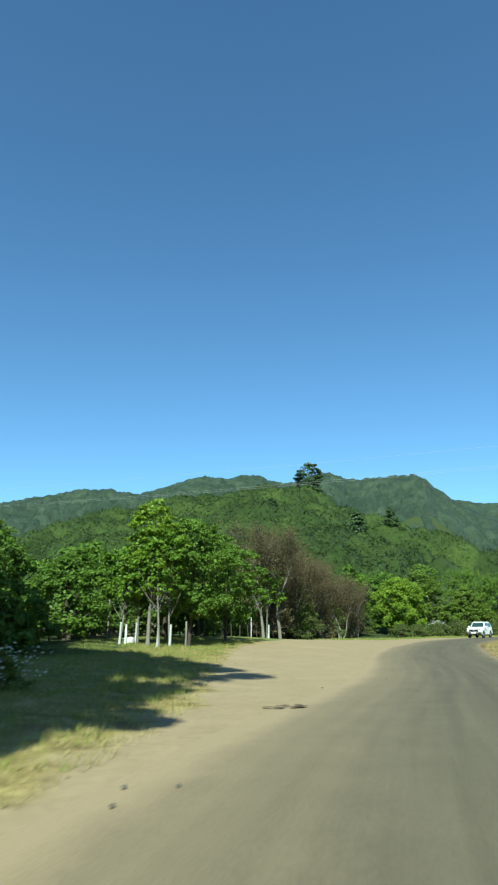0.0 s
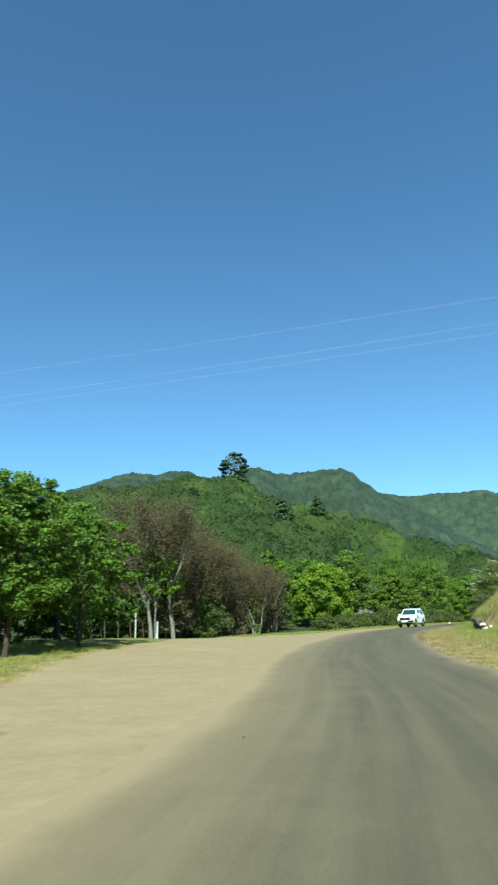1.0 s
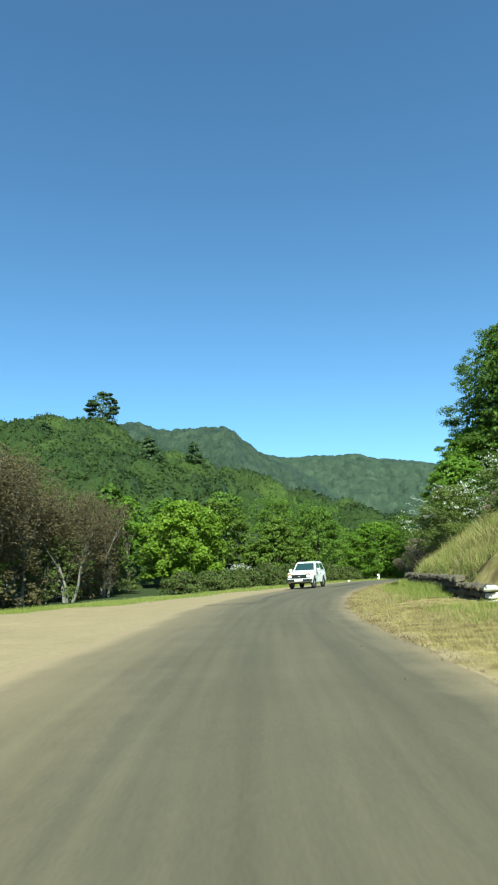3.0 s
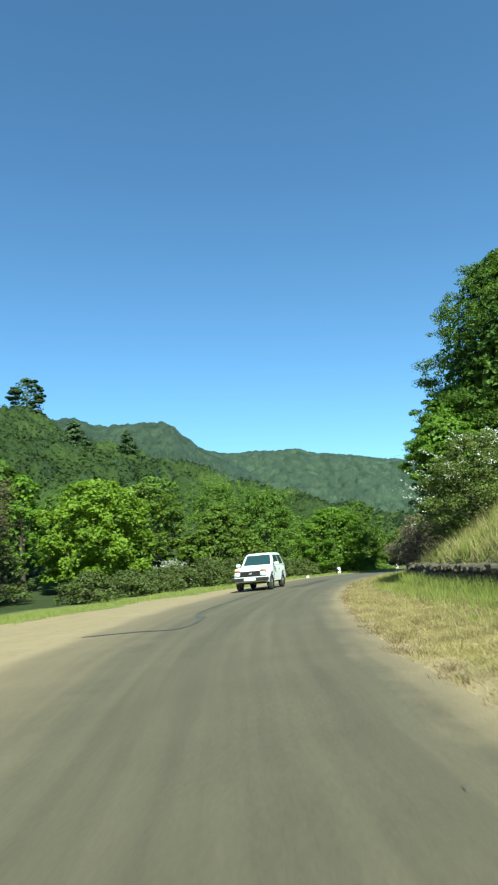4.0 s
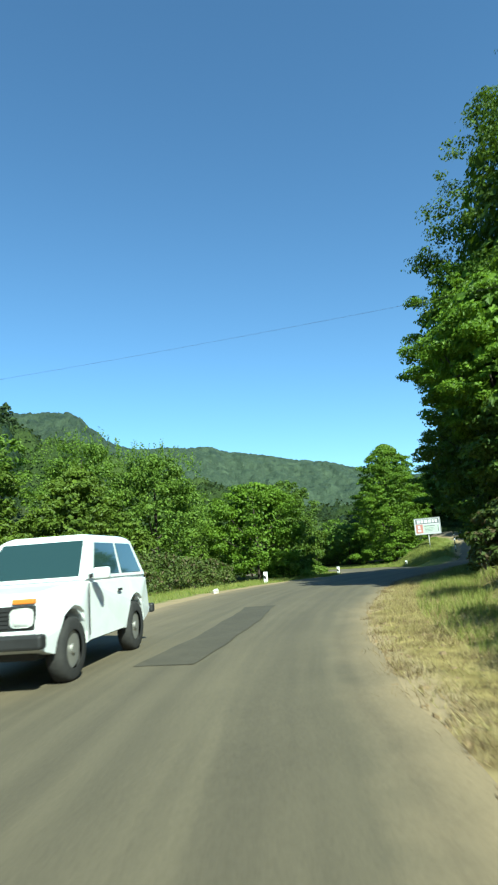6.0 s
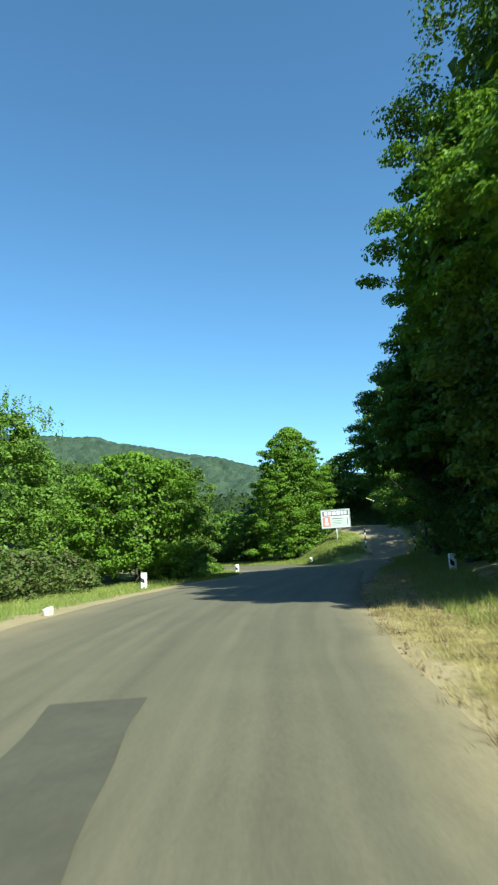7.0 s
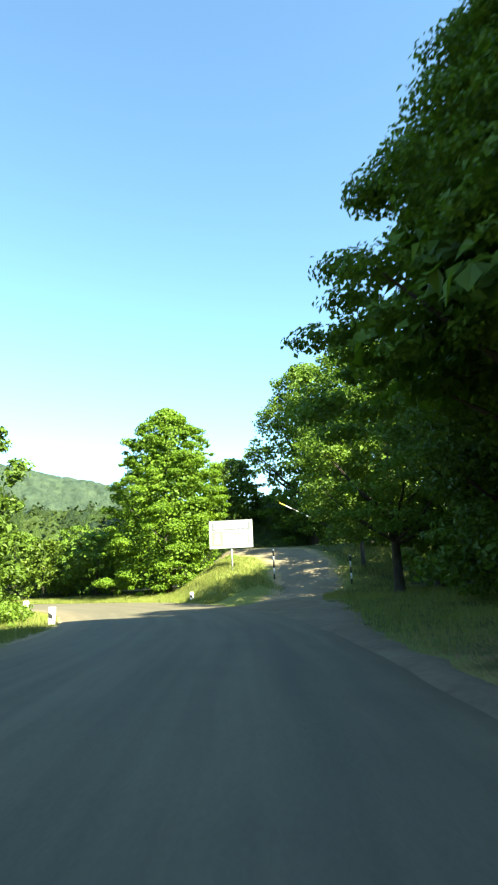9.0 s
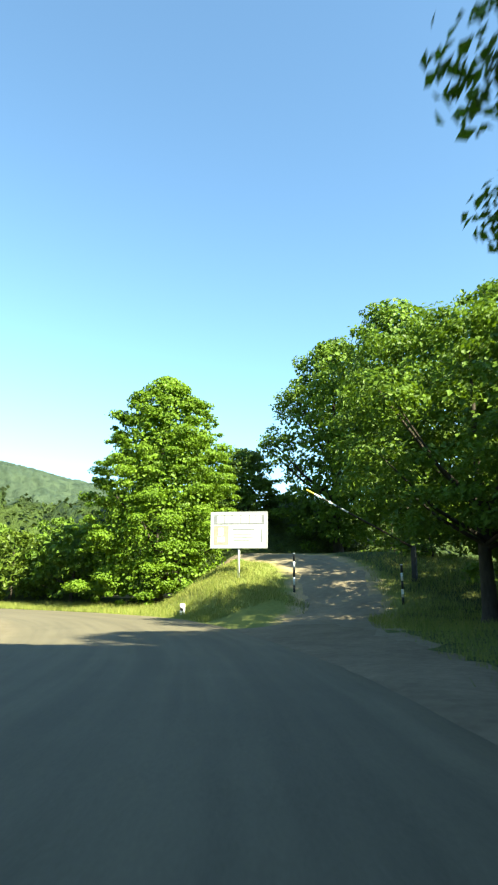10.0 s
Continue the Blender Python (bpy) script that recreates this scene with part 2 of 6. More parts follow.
CABLE_DARK = speckled("dark_cable", (0.02, 0.02, 0.02), (0.05, 0.05, 0.05), 3.0, 0.6, 0.05)
CABLE = speckled("aluminium_cable", (0.34, 0.34, 0.34), (0.50, 0.50, 0.50), 3.0, 0.5, 0.05)


# ---- plan of the road and the ground ----
LEFT_EDGE = [(-10.5, -40), (-5.6, -15), (-0.9, 5), (3.2, 18.5), (6.0, 31), (8.2, 38.5), (11.0, 46), (13.3, 52.2), (17.2, 59.4), (24.2, 69.2), (32.6, 78.6), (41.5, 86.2), (48.6, 91.6), (53.6, 96.6), (58.2, 103), (61.0, 109), (61.8, 116), (60.8, 126), (56, 143), (48, 164)]
RIGHT_EDGE = [(-3.6, -42), (1.3, -17), (5.6, 4), (9.2, 18), (11.6, 29.6), (13.8, 37.0), (16.3, 44.4), (18.8, 50.0), (22.6, 57.0), (28.9, 66.0), (37.5, 74.3), (47.0, 81.6), (54.0, 87.2), (59.8, 92.8), (64.6, 99), (67.6, 105), (68.8, 114), (67.8, 126), (62.8, 145), (54.6, 167)]
ROAD_Z = [0.06, 0.06, 0.04, -0.15, -0.10, 0.0, 0.0, 0.02, 0.05, 0.06, 0.04, -0.12, -0.30, -0.45, -0.56, -0.62, -0.70, -0.8, -1.0, -1.2]
SAND_WIDTH = [0.3, 0.3, 0.4, 4.2, 6.8, 7.6, 8.0, 6.2, 3.5, 1.4, 0.6, 0.3, 0.1, 0.0, 0.1, 0.6, 0.8, 0.8, 0.8, 0.8]
BANK = [0.8, 0.9, 0.9, 0.95, 1.0, 1.0, 1.0, 1.0, 0.85, 0.45, 0.25, 0.16, 0.05, 0.0, 0.0, 0.0, 0.0, 0.0, 0.0, 0.0]
VERGE = [5.0, 5.0, 5.0, 5.0, 5.0, 4.6, 4.1, 3.4, 2.6, 2.4, 2.6, 3.5, 6, 8, 8, 8, 8, 8, 8, 8]


def smooth_table(points, per=14):
    """Values between the rows of a table, on a smooth curve through them."""
    p = np.asarray(points, float)
    p = p[:, None] if p.ndim == 1 else p
    ext = np.vstack([2 * p[0] - p[1], p, 2 * p[-1] - p[-2]])
    out = []
    for i in range(len(p) - 1):
        a, b, c, d = ext[i:i + 4]
        for k in range(per):
            u = k / per
            out.append(0.5 * (2 * b + (c - a) * u + (2 * a - 5 * b + 4 * c - d) * u * u + (3 * b - a - 3 * c + d) * u ** 3))
    out.append(p[-1])
    return np.array(out)


LE, RE = smooth_table(LEFT_EDGE), smooth_table(RIGHT_EDGE)
RZ, SW, BK, VG = (smooth_table(t)[:, 0] for t in (ROAD_Z, SAND_WIDTH, BANK, VERGE))
MID = (LE + RE) / 2
ACROSS = RE - LE
HALF = np.hypot(*ACROSS.T) / 2
ACROSS /= 2 * HALF[:, None]


def smoothstep(a, b, v):
    u = np.clip((np.asarray(v, float) - a) / (b - a), 0, 1)
    return u * u * (3 - 2 * u)


def waves(x, y, size, seed=0.0):
    """A cheap smooth unevenness between about -1 and 1."""
    k = 2 * np.pi / size
    return (np.sin(k * (x + 0.4 * y) + seed) * np.sin(k * (0.9 * y - 0.3 * x) + 1.7 * seed) + 0.5 * np.sin(k * 2.3 * (0.7 * x - y) + 2.9 * seed) * np.sin(k * 1.9 * (x + 0.8 * y) + seed)) / 1.5


NEAR_AZ = [-180, -90, -60, -40, -22, -19, -14, -6, 0, 3, 5.5, 8, 11, 13.5, 17, 22, 30, 40, 60, 180]
NEAR_H = [8, 14, 20, 22, 24, 29, 36, 43, 44.5, 45.5, 43.5, 39, 33, 30, 26, 18, 6, 0, 0, 0]
FAR_AZ = [-180, -60, -40, -23.2, -19.4, -16, -13.7, -12.6, -10.8, -8.2, -6.5, -4.6, -2.7, -1.1, 0.5, 1.6, 2.8, 4.1, 5.6, 7.1, 8.3, 9, 10.3, 12.5, 14.2, 15.3, 16.2, 16.9, 17.9, 18.6, 20, 22.4, 26, 32, 180]
FAR_H = [90, 110, 150, 176, 191, 206, 209, 204, 203, 217, 228, 234, 230, 238, 236, 226, 223, 224, 234, 237, 232, 228, 226, 227, 231, 228, 220, 206, 194, 184, 168, 146, 98, 40, 40]
LAST_AZ = [-180, -60, 10, 18, 19.5, 21, 22.2, 23, 25.6, 27, 28, 29.3, 30, 31, 32, 33.3, 34.9, 36.5, 38.2, 40, 41.6, 45, 60, 90, 180]
LAST_H = [120, 120, 281, 317, 315, 305, 303, 307, 301, 303, 297, 284, 282, 277, 272, 264, 253, 245, 237, 221, 207, 183, 151, 140, 120]


def plan(x, y):
    """Nearest road sample, and the distance past the road's edge on the left and on the right."""
    x, y = np.atleast_1d(np.asarray(x, float)), np.atleast_1d(np.asarray(y, float))
    best = np.empty(len(x), int)
    for i in range(0, len(x), 20000):
        dx, dy = x[i:i + 20000, None] - MID[None, :, 0], y[i:i + 20000, None] - MID[None, :, 1]
        best[i:i + 20000] = np.argmin(dx * dx + dy * dy, axis=1)
    lateral = (x - MID[best, 0]) * ACROSS[best, 0] + (y - MID[best, 1]) * ACROSS[best, 1]
    away = np.hypot(x - MID[best, 0], y - MID[best, 1])
    lateral = np.where(np.abs(lateral) < away * 0.98, np.sign(lateral + 1e-9) * away, lateral)
    return best, -lateral - HALF[best], lateral - HALF[best]


TRACK_LINE = smooth_table([(56.5, 88.8, -0.45), (61, 92.3, -0.25), (66.5, 95.6, 0.05), (72, 98.4, 0.45), (76.3, 102.2, 0.9), (79.3, 107, 1.6), (80.4, 113, 1.9), (79.4, 121, 1.9)], 8)


def apron_width(x, y):
    """Breadth of the bare earth past the road's right edge, towards the track."""
    w = np.interp(y, [76, 80, 85, 87, 88.5, 90, 94, 98.4], [0.2, 0.5, 0.9, 1.3, 2.0, 2.7, 3.7, 4.6])
    return w + 0.22 * waves(x, y, 1.3, 8.0) * np.clip(w, 0, 1)


def on_bare_earth(x, y):
    """True on the apron and on the track, where no grass grows."""
    x, y = np.asarray(x, float), np.asarray(y, float)
    rng = np.random.default_rng(88)
    right = plan(x, y)[2]
    apron = (y > 76) & (y < 100.5) & (x > 36) & (x < 70) & (right > -1) & (right + rng.normal(0, 0.3, len(x)) < apron_width(x, y))
    near = np.zeros(len(x), bool)
    for tx, ty, tz in TRACK_LINE:
        near |= np.hypot(x - tx, y - ty) < 1.25
    return apron | near



def ground_z(x, y):
    shape = np.shape(x)
    x, y = np.ravel(np.asarray(x, float)), np.ravel(np.asarray(y, float))
    i, left, right = plan(x, y)
    z = RZ[i] - 0.05 * smoothstep(0.05, -0.3, np.maximum(left, right))
    # left: a gentle rise away from the road
    z = z + np.where(left > 1.5, np.clip(0.05 * (left - 1.5), 0, 0.65) * smoothstep(62, 46, y), 0)
    # right: the verge and the bank
    e = right - VG[i] + 0.25 * waves(x, y, 7.0)
    rise = np.where(e > 0, np.minimum(0.55 * smoothstep(0.0, 0.5, e) + 0.72 * e, 4.6 + 0.25 * e), 0)
    z = z + BK[i] * np.minimum(rise, 14) + np.where(right > 0.3, 0.04 * np.minimum(right, 8) * smoothstep(0.3, 2, right), 0)
    # the mound under the signboard, and the track that climbs behind it
    off, along = -0.6 * (x - 72) + 0.8 * (y - 98.4), 0.8 * (x - 72) + 0.6 * (y - 98.4)
    z = z + smoothstep(0.0, 2.2, right) * (1.35 + 0.12 * waves(x, y, 2.1, 2.0)) * np.exp(-((off - 5.0) / 2.6) ** 2 - ((along - 2.8) / 4.2) ** 2)
    z = z + smoothstep(0.0, 2.2, right) * (1 - smoothstep(4.5, 9.0, off)) * (0.5 * smoothstep(68, 76, x + 0.25 * (y - 100)) * smoothstep(84, 92, y) * smoothstep(140, 124, y) + 2.35 * smoothstep(68, 82, x) * smoothstep(84, 100, y) * smoothstep(150, 128, y))
    rough = smoothstep(0.2, 3.0, np.maximum(left, right))
    z = z + rough * (0.05 * waves(x, y, 2.3) + 0.10 * waves(x, y, 9.0, 1.0)) * 0.7
    # hills
    az, r = np.degrees(np.arctan2(x, y)), np.hypot(x, y)
    roll = 1 + 0.028 * waves(x, y, 120.0, 2.0) + 0.004 * waves(x, y, 31.0, 4.0)
    near = np.interp(az, NEAR_AZ, NEAR_H) * (0.06 * smoothstep(70, 95, r) + 0.94 * np.clip((r - 92) / 133, 0, 1) ** 0.9) * (1 - 0.6 * smoothstep(228, 300, r)) * roll * smoothstep(5, 25, np.maximum(left, right))
    calm = 1 + 0.006 * waves(x, y, 120.0, 2.0) + 0.004 * waves(x, y, 31.0, 4.0)
    spur = 0.05 * waves(x, y, 260.0, 6.0) + 0.03 * waves(x, y, 110.0, 1.5)
    far_slope, last_slope = smoothstep(540, 1000, r), smoothstep(1100, 1700, r)
    far = np.interp(az, FAR_AZ, FAR_H) * (far_slope + spur * far_slope * (1 - far_slope) * 4) * (1 - 0.5 * smoothstep(1010, 1300, r)) * calm
    last = np.interp(az, LAST_AZ, LAST_H) * (last_slope + spur * last_slope * (1 - last_slope) * 4) * calm
    z = np.maximum.reduce([z + near, far - 3, last - 3])
    return z.reshape(shape)


def gz(x, y):
    return float(ground_z(np.array([x]), np.array([y]))[0])


# ---- mesh helpers ----
def mesh_from(name, verts, faces, material, smooth=False):
    """A mesh from arrays: faces is an array with one row a face."""
    verts, faces = np.asarray(verts, np.float32), np.asarray(faces, np.int32)
    me = bpy.data.meshes.new(name)
    n, k = faces.shape
    me.vertices.add(len(verts))
    me.vertices.foreach_set("co", verts.ravel())
    me.loops.add(n * k)
    me.loops.foreach_set("vertex_index", faces.ravel())
    me.polygons.add(n)
    me.polygons.foreach_set("loop_start", np.arange(0, n * k, k, dtype=np.int32))
    me.polygons.foreach_set("use_smooth", np.full(n, smooth))
    me.update(calc_edges=True)
    for m in material if isinstance(material, (list, tuple)) else (material,):
        me.materials.append(m)
    return me


def part(name, bm, material, parent, label="", smooth=False):
    """Links a bmesh as one mesh object under a thing or a part."""
    me = bpy.data.meshes.new(name)
    bm.normal_update()
    bm.to_mesh(me)
    bm.free()
    me.materials.append(material)
    for p in me.polygons:
        p.use_smooth = smooth
    ob = new(name, me)
    ob.parent = parent
    return tagged(ob, label)


def part_mesh(name, me, parent, label=""):
    ob = new(name, me)
    ob.parent = parent
    return tagged(ob, label)


def thing(name, place, label, category, group="", kind="", turn=0.0):
    ob = new(name)
    ob.empty_display_size = 0.2
    ob.matrix_world = pose(*place, 0, 0, turn)
    return tagged(ob, label, category, group, kind)


def box(bm, x0, y0, z0, x1, y1, z1, bevel=0.0, m=None):
    made = bmesh.ops.create_cube(bm, size=1.0, matrix=Matrix.Translation(((x0 + x1) / 2, (y0 + y1) / 2, (z0 + z1) / 2)) @ Matrix.Diagonal((x1 - x0, y1 - y0, z1 - z0, 1)))
    vs = made["verts"]
    if bevel:
        edges = list({e for v in vs for e in v.link_edges})
        vs = list({v for f in bmesh.ops.bevel(bm, geom=edges, offset=bevel, segments=2, affect="EDGES", profile=0.5)["faces"] for v in f.verts} | {v for v in vs if v.is_valid})
    if m is not None:
        bmesh.ops.transform(bm, matrix=m, verts=[v for v in vs if v.is_valid])
    return bm


class Tubes:
    """Collects tapered tubes into one mesh."""

    def __init__(self):
        self.v, self.f = [], []

    def add(self, points, radii, sides=7):
        base = len(self.v)
        pts = [Vector(p) for p in points]
        for i, p in enumerate(pts):
            d = (pts[min(i + 1, len(pts) - 1)] - pts[max(i - 1, 0)]).normalized()
            a = d.cross(Vector((0.31, 0.93, 0.17))).normalized()
            b = d.cross(a)
            for k in range(sides):
                w = 2 * math.pi * k / sides
                self.v.append(tuple(p + (a * math.cos(w) + b * math.sin(w)) * radii[i]))
        for i in range(len(pts) - 1):
            for k in range(sides):
                q = (k + 1) % sides
                self.f.append((base + i * sides + k, base + i * sides + q, base + (i + 1) * sides + q, base + (i + 1) * sides + k))
        return self

    def mesh(self, name, material):
        return mesh_from(name, self.v, self.f, material, True)


def set_tone(me, values):
    """A tone from 0 to 1 for each corner point, which the leaf material turns into a darker or lighter green."""
    me.attributes.new("tone", "FLOAT", "POINT").data.foreach_set("value", np.asarray(values, np.float32).ravel())
    return me


def leaf_quads(places, normals, size, rng, wide=0.62, droop=0.35, jitter=0.45):
    """Folded four-cornered leaves at the places, facing about along the normals."""
    n = len(places)
    normals = normals + rng.normal(0, jitter, (n, 3))
    normals /= np.linalg.norm(normals, axis=1)[:, None] + 1e-9
    t = rng.normal(0, 1, (n, 3))
    t[:, 2] -= droop
    t -= normals * np.sum(t * normals, axis=1)[:, None]
    t /= np.linalg.norm(t, axis=1)[:, None] + 1e-9
    b = np.cross(normals, t)
    length = size * rng.uniform(0.65, 1.3, n)[:, None]
    half = length * wide * 0.5
    fold = normals * length * 0.10
    v = np.empty((n, 4, 3))
    v[:, 0] = places - t * length * 0.5
    v[:, 1] = places + b * half + fold - t * length * 0.06
    v[:, 2] = places + t * length * 0.5 - fold
    v[:, 3] = places - b * half + fold - t * length * 0.06
    return v.reshape(-1, 3), np.arange(4 * n, dtype=np.int32).reshape(n, 4)


def shell_points(centres, radii, flat_z, n, rng, inner=0.2, up=0.25):
    """Places in the outer part of many clumps, with outward normals."""
    weight = radii ** 2
    pick = rng.choice(len(centres), n, p=weight / weight.sum())
    d = rng.normal(0, 1, (n, 3))
    d[:, 2] += up
    d /= np.linalg.norm(d, axis=1)[:, None]
    rad = radii[pick] * (inner + (1 - inner) * rng.random(n) ** 0.6)
    rad = rad * np.where(rng.random(n) < 0.14, rng.uniform(1.0, 1.3, n), 1.0)
    off = d * rad[:, None]
    off[:, 2] *= flat_z
    normal = d.copy()
    normal[:, 2] += 0.5
    return centres[pick] + off, normal


def envelope(kind, u):
    """The crown's half width at the height u (0 foot, 1 top), as a share of its greatest."""
    if kind == "round":
        return np.sqrt(np.clip(1 - (2 * u - 0.9) ** 2 / 1.25, 0.02, 1))
    if kind == "cone":
        return np.clip(1.12 * (1 - u) ** 0.72 * smoothstep(-0.25, 0.22, u), 0.06, 1)
    if kind == "oval":
        return np.clip(np.sin(np.pi * np.clip(0.10 + 0.86 * u, 0, 1)) ** 0.62, 0.08, 1)
    if kind == "egg":
        return np.clip(1.06 * np.sqrt(np.clip(1 - u ** 2.2, 0, 1)) * smoothstep(-0.35, 0.14, u), 0.08, 1)
    if kind == "dome":
        return np.clip(1.0 - 0.9 * np.clip(u, 0, 1) ** 1.1, 0.08, 1)
    return np.clip(1.05 - 0.75 * u ** 2, 0.1, 1)


def tree(name, x, y, height, radius, leaves, leaf, material, label, kind="round", foot=0.18, clumps=38, lean=(0.0, 0.0), bark=None, flat_z=0.58, category="tree", group="", seed=1, clump_size=0.25, limbs=10, trunk=0.022, z=None, wide=0.62, core=0.06, sprigs=0, core_leaf=1.25):
    """A tree: a tapered trunk with limbs, and a crown of clumps of single leaves."""
    rng = np.random.default_rng(seed)
    base = gz(x, y) if z is None else z
    top = thing(name, (x, y, base - 0.05), label, category, group)
    bark = bark or BARK
    clumps = int(clumps * 4.6)
    u = rng.random(clumps) ** 0.85
    a = rng.uniform(0, 2 * np.pi, clumps)
    reach = envelope(kind, u) * radius * (0.25 + 0.75 * rng.random(clumps) ** 0.55)
    h = height * (foot + (1 - foot) * u * 0.93)
    c = np.stack([reach * np.cos(a) + lean[0] * u * height, reach * np.sin(a) + lean[1] * u * height, h], axis=1)
    size = 0.66 * clump_size * radius * (0.40 + 0.95 * rng.random(clumps) ** 1.4) * (0.55 + 0.45 * envelope(kind, u))
    size = np.minimum(size, np.maximum(0.3, c[:, 2] * 0.9))
    # stem and limbs
    wood = Tubes()
    r0 = max(0.035, trunk * height)
    stem = [(lean[0] * s * height + 0.12 * math.sin(3 * s + seed), lean[1] * s * height + 0.12 * math.sin(2.3 * s + 2 * seed), s * height * 0.86) for s in (0, 0.04, 0.15, 0.3, 0.5, 0.7, 0.88, 1)]
    wood.add(stem, [r0 * q for q in (1.5, 1.1, 0.95, 0.82, 0.62, 0.42, 0.22, 0.08)], 9)
    order = np.argsort(-size)[:limbs]
    for j in order:
        tip = Vector(c[j])
        s = min(0.85, max(0.12, 0.62 * tip.z / height))
        root = Vector((lean[0] * s * height, lean[1] * s * height, s * height * 0.86))
        mid = root.lerp(tip, 0.5) + Vector((0, 0, -0.06 * (tip - root).length))
        wood.add([root, mid, tip], [r0 * 0.42 * (1 - 0.5 * s), r0 * 0.26, r0 * 0.07], 6)
    part_mesh("trunk", wood.mesh("trunk", bark), top)
    p, nrm = shell_points(c, size, flat_z, leaves, rng)
    p[:, 2] = np.maximum(p[:, 2], 0.1)
    v, f = leaf_quads(p, nrm, leaf, rng, wide)
    if core:
        k = int(leaves * core)
        cu, ca = rng.random(k), rng.uniform(0, 2 * np.pi, k)
        cr = envelope(kind, cu) * radius * 0.78 * np.sqrt(rng.random(k))
        cp = np.stack([cr * np.cos(ca) + lean[0] * cu * height, cr * np.sin(ca) + lean[1] * cu * height, height * (foot + 0.04 + (0.92 - foot) * cu)], 1)
        v2, f2 = leaf_quads(cp, np.stack([np.cos(ca), np.sin(ca), 0.6 + 0 * ca], 1), leaf * core_leaf, rng, 0.8)
        f = np.vstack([f, f2 + len(v)])
        v = np.vstack([v, v2])
    if sprigs:
        # thin upright shoots over the crown
        sa, sr = rng.uniform(0, 2 * np.pi, sprigs), radius * 0.8 * np.sqrt(rng.random(sprigs))
        root = np.stack([sr * np.cos(sa), sr * np.sin(sa), height * (0.96 - 0.30 * (sr / radius) ** 2)], 1)
        tall = rng.uniform(0.5, 1.3, sprigs)
        pick, up = np.repeat(np.arange(sprigs), 16), np.tile(np.linspace(0, 1, 16), sprigs)
        sp = root[pick] + np.stack([rng.normal(0, 0.07, len(pick)), rng.normal(0, 0.07, len(pick)), up * tall[pick]], 1)
        v3, f3 = leaf_quads(sp, rng.normal(0, 1, (len(pick), 3)), leaf * 0.9, rng, 0.5)
        f = np.vstack([f, f3 + len(v)])
        v = np.vstack([v, v3])
    part_mesh("crown", mesh_from("crown", v, f, material), top)
    return top


# ---- the ground, the road and the track ----
def graded(lo, fine_lo, fine_hi, hi, step, growth=1.13):
    vals = list(np.arange(fine_lo, fine_hi + step / 2, step))
    s, v = step, vals[-1]
    while v < hi:
        s = min(s * growth, 140)
        v += s
        vals.append(v)
    s, v = step, vals[0]
    while v > lo:
        s = min(s * growth, 140)
        v -= s
        vals.insert(0, v)
    return np.array(vals)


def build_ground():
    xs, ys = graded(-2200, -22, 100, 2200, 0.75), graded(-1500, -12, 124, 2400, 0.75)
    gx, gy = np.meshgrid(xs, ys)
    x, y = gx.ravel(), gy.ravel()
    z = ground_z(x, y)
    # the bare rock lies deeper under the far forest than under the near one
    z = z - 20 * smoothstep(1040, 1110, np.hypot(x, y))
    i, left, right = plan(x, y)
    nx, ny = len(xs), len(ys)
    q = np.arange(nx * ny).reshape(ny, nx)
    faces = np.stack([q[:-1, :-1], q[:-1, 1:], q[1:, 1:], q[1:, :-1]], axis=-1).reshape(-1, 4)
    me = mesh_from("ground", np.stack([x, y, z], 1), faces, GROUND, True)
    jag = 0.5 * waves(x, y, 4.0, 3.0)
    sand = np.where(left > -0.5, smoothstep(SW[i] + 1.0, SW[i] - 0.6, left + jag), 0)
    sand = np.maximum(sand, np.where(right > -0.5, 0.75 * smoothstep(0.7, -0.1, right + 0.6 * jag) * smoothstep(94, 84, y), 0))
    for tx, ty, tz in TRACK_LINE:
        sand = np.maximum(sand, 0.7 * smoothstep(2.9, 1.5, np.hypot(x - tx, y - ty)) * smoothstep(61, 67, tx))
    bare = smoothstep(0.0, 0.5, waves(x, y, 3.4, 5.0)) * smoothstep(VG[i] + 0.4, VG[i] + 1.2, right) * smoothstep(62, 54, y)
    sand = np.maximum(sand, np.where(right > 0, 0.72 * bare * smoothstep(VG[i] + 13, VG[i] + 9, right), 0))
    straw = np.where(right > 0, 0.95 * smoothstep(VG[i] + 1.0, VG[i] - 1.2, right) + 0.62, 0.55 * smoothstep(50, 30, y) + 0.22 + 0.35 * smoothstep(4, 1, left) * smoothstep(34, 20, y))
    straw = straw * smoothstep(88, 70, y) + 0.1
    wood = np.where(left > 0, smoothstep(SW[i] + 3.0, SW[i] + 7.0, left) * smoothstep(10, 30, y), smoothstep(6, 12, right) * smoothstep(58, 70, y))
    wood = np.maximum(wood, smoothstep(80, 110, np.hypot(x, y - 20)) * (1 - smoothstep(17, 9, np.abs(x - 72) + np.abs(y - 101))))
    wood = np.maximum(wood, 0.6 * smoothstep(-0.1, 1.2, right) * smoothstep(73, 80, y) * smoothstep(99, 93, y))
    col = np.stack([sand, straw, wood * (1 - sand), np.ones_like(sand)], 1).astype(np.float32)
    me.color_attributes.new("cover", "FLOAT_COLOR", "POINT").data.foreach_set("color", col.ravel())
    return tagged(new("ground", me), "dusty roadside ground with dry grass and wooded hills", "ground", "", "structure")


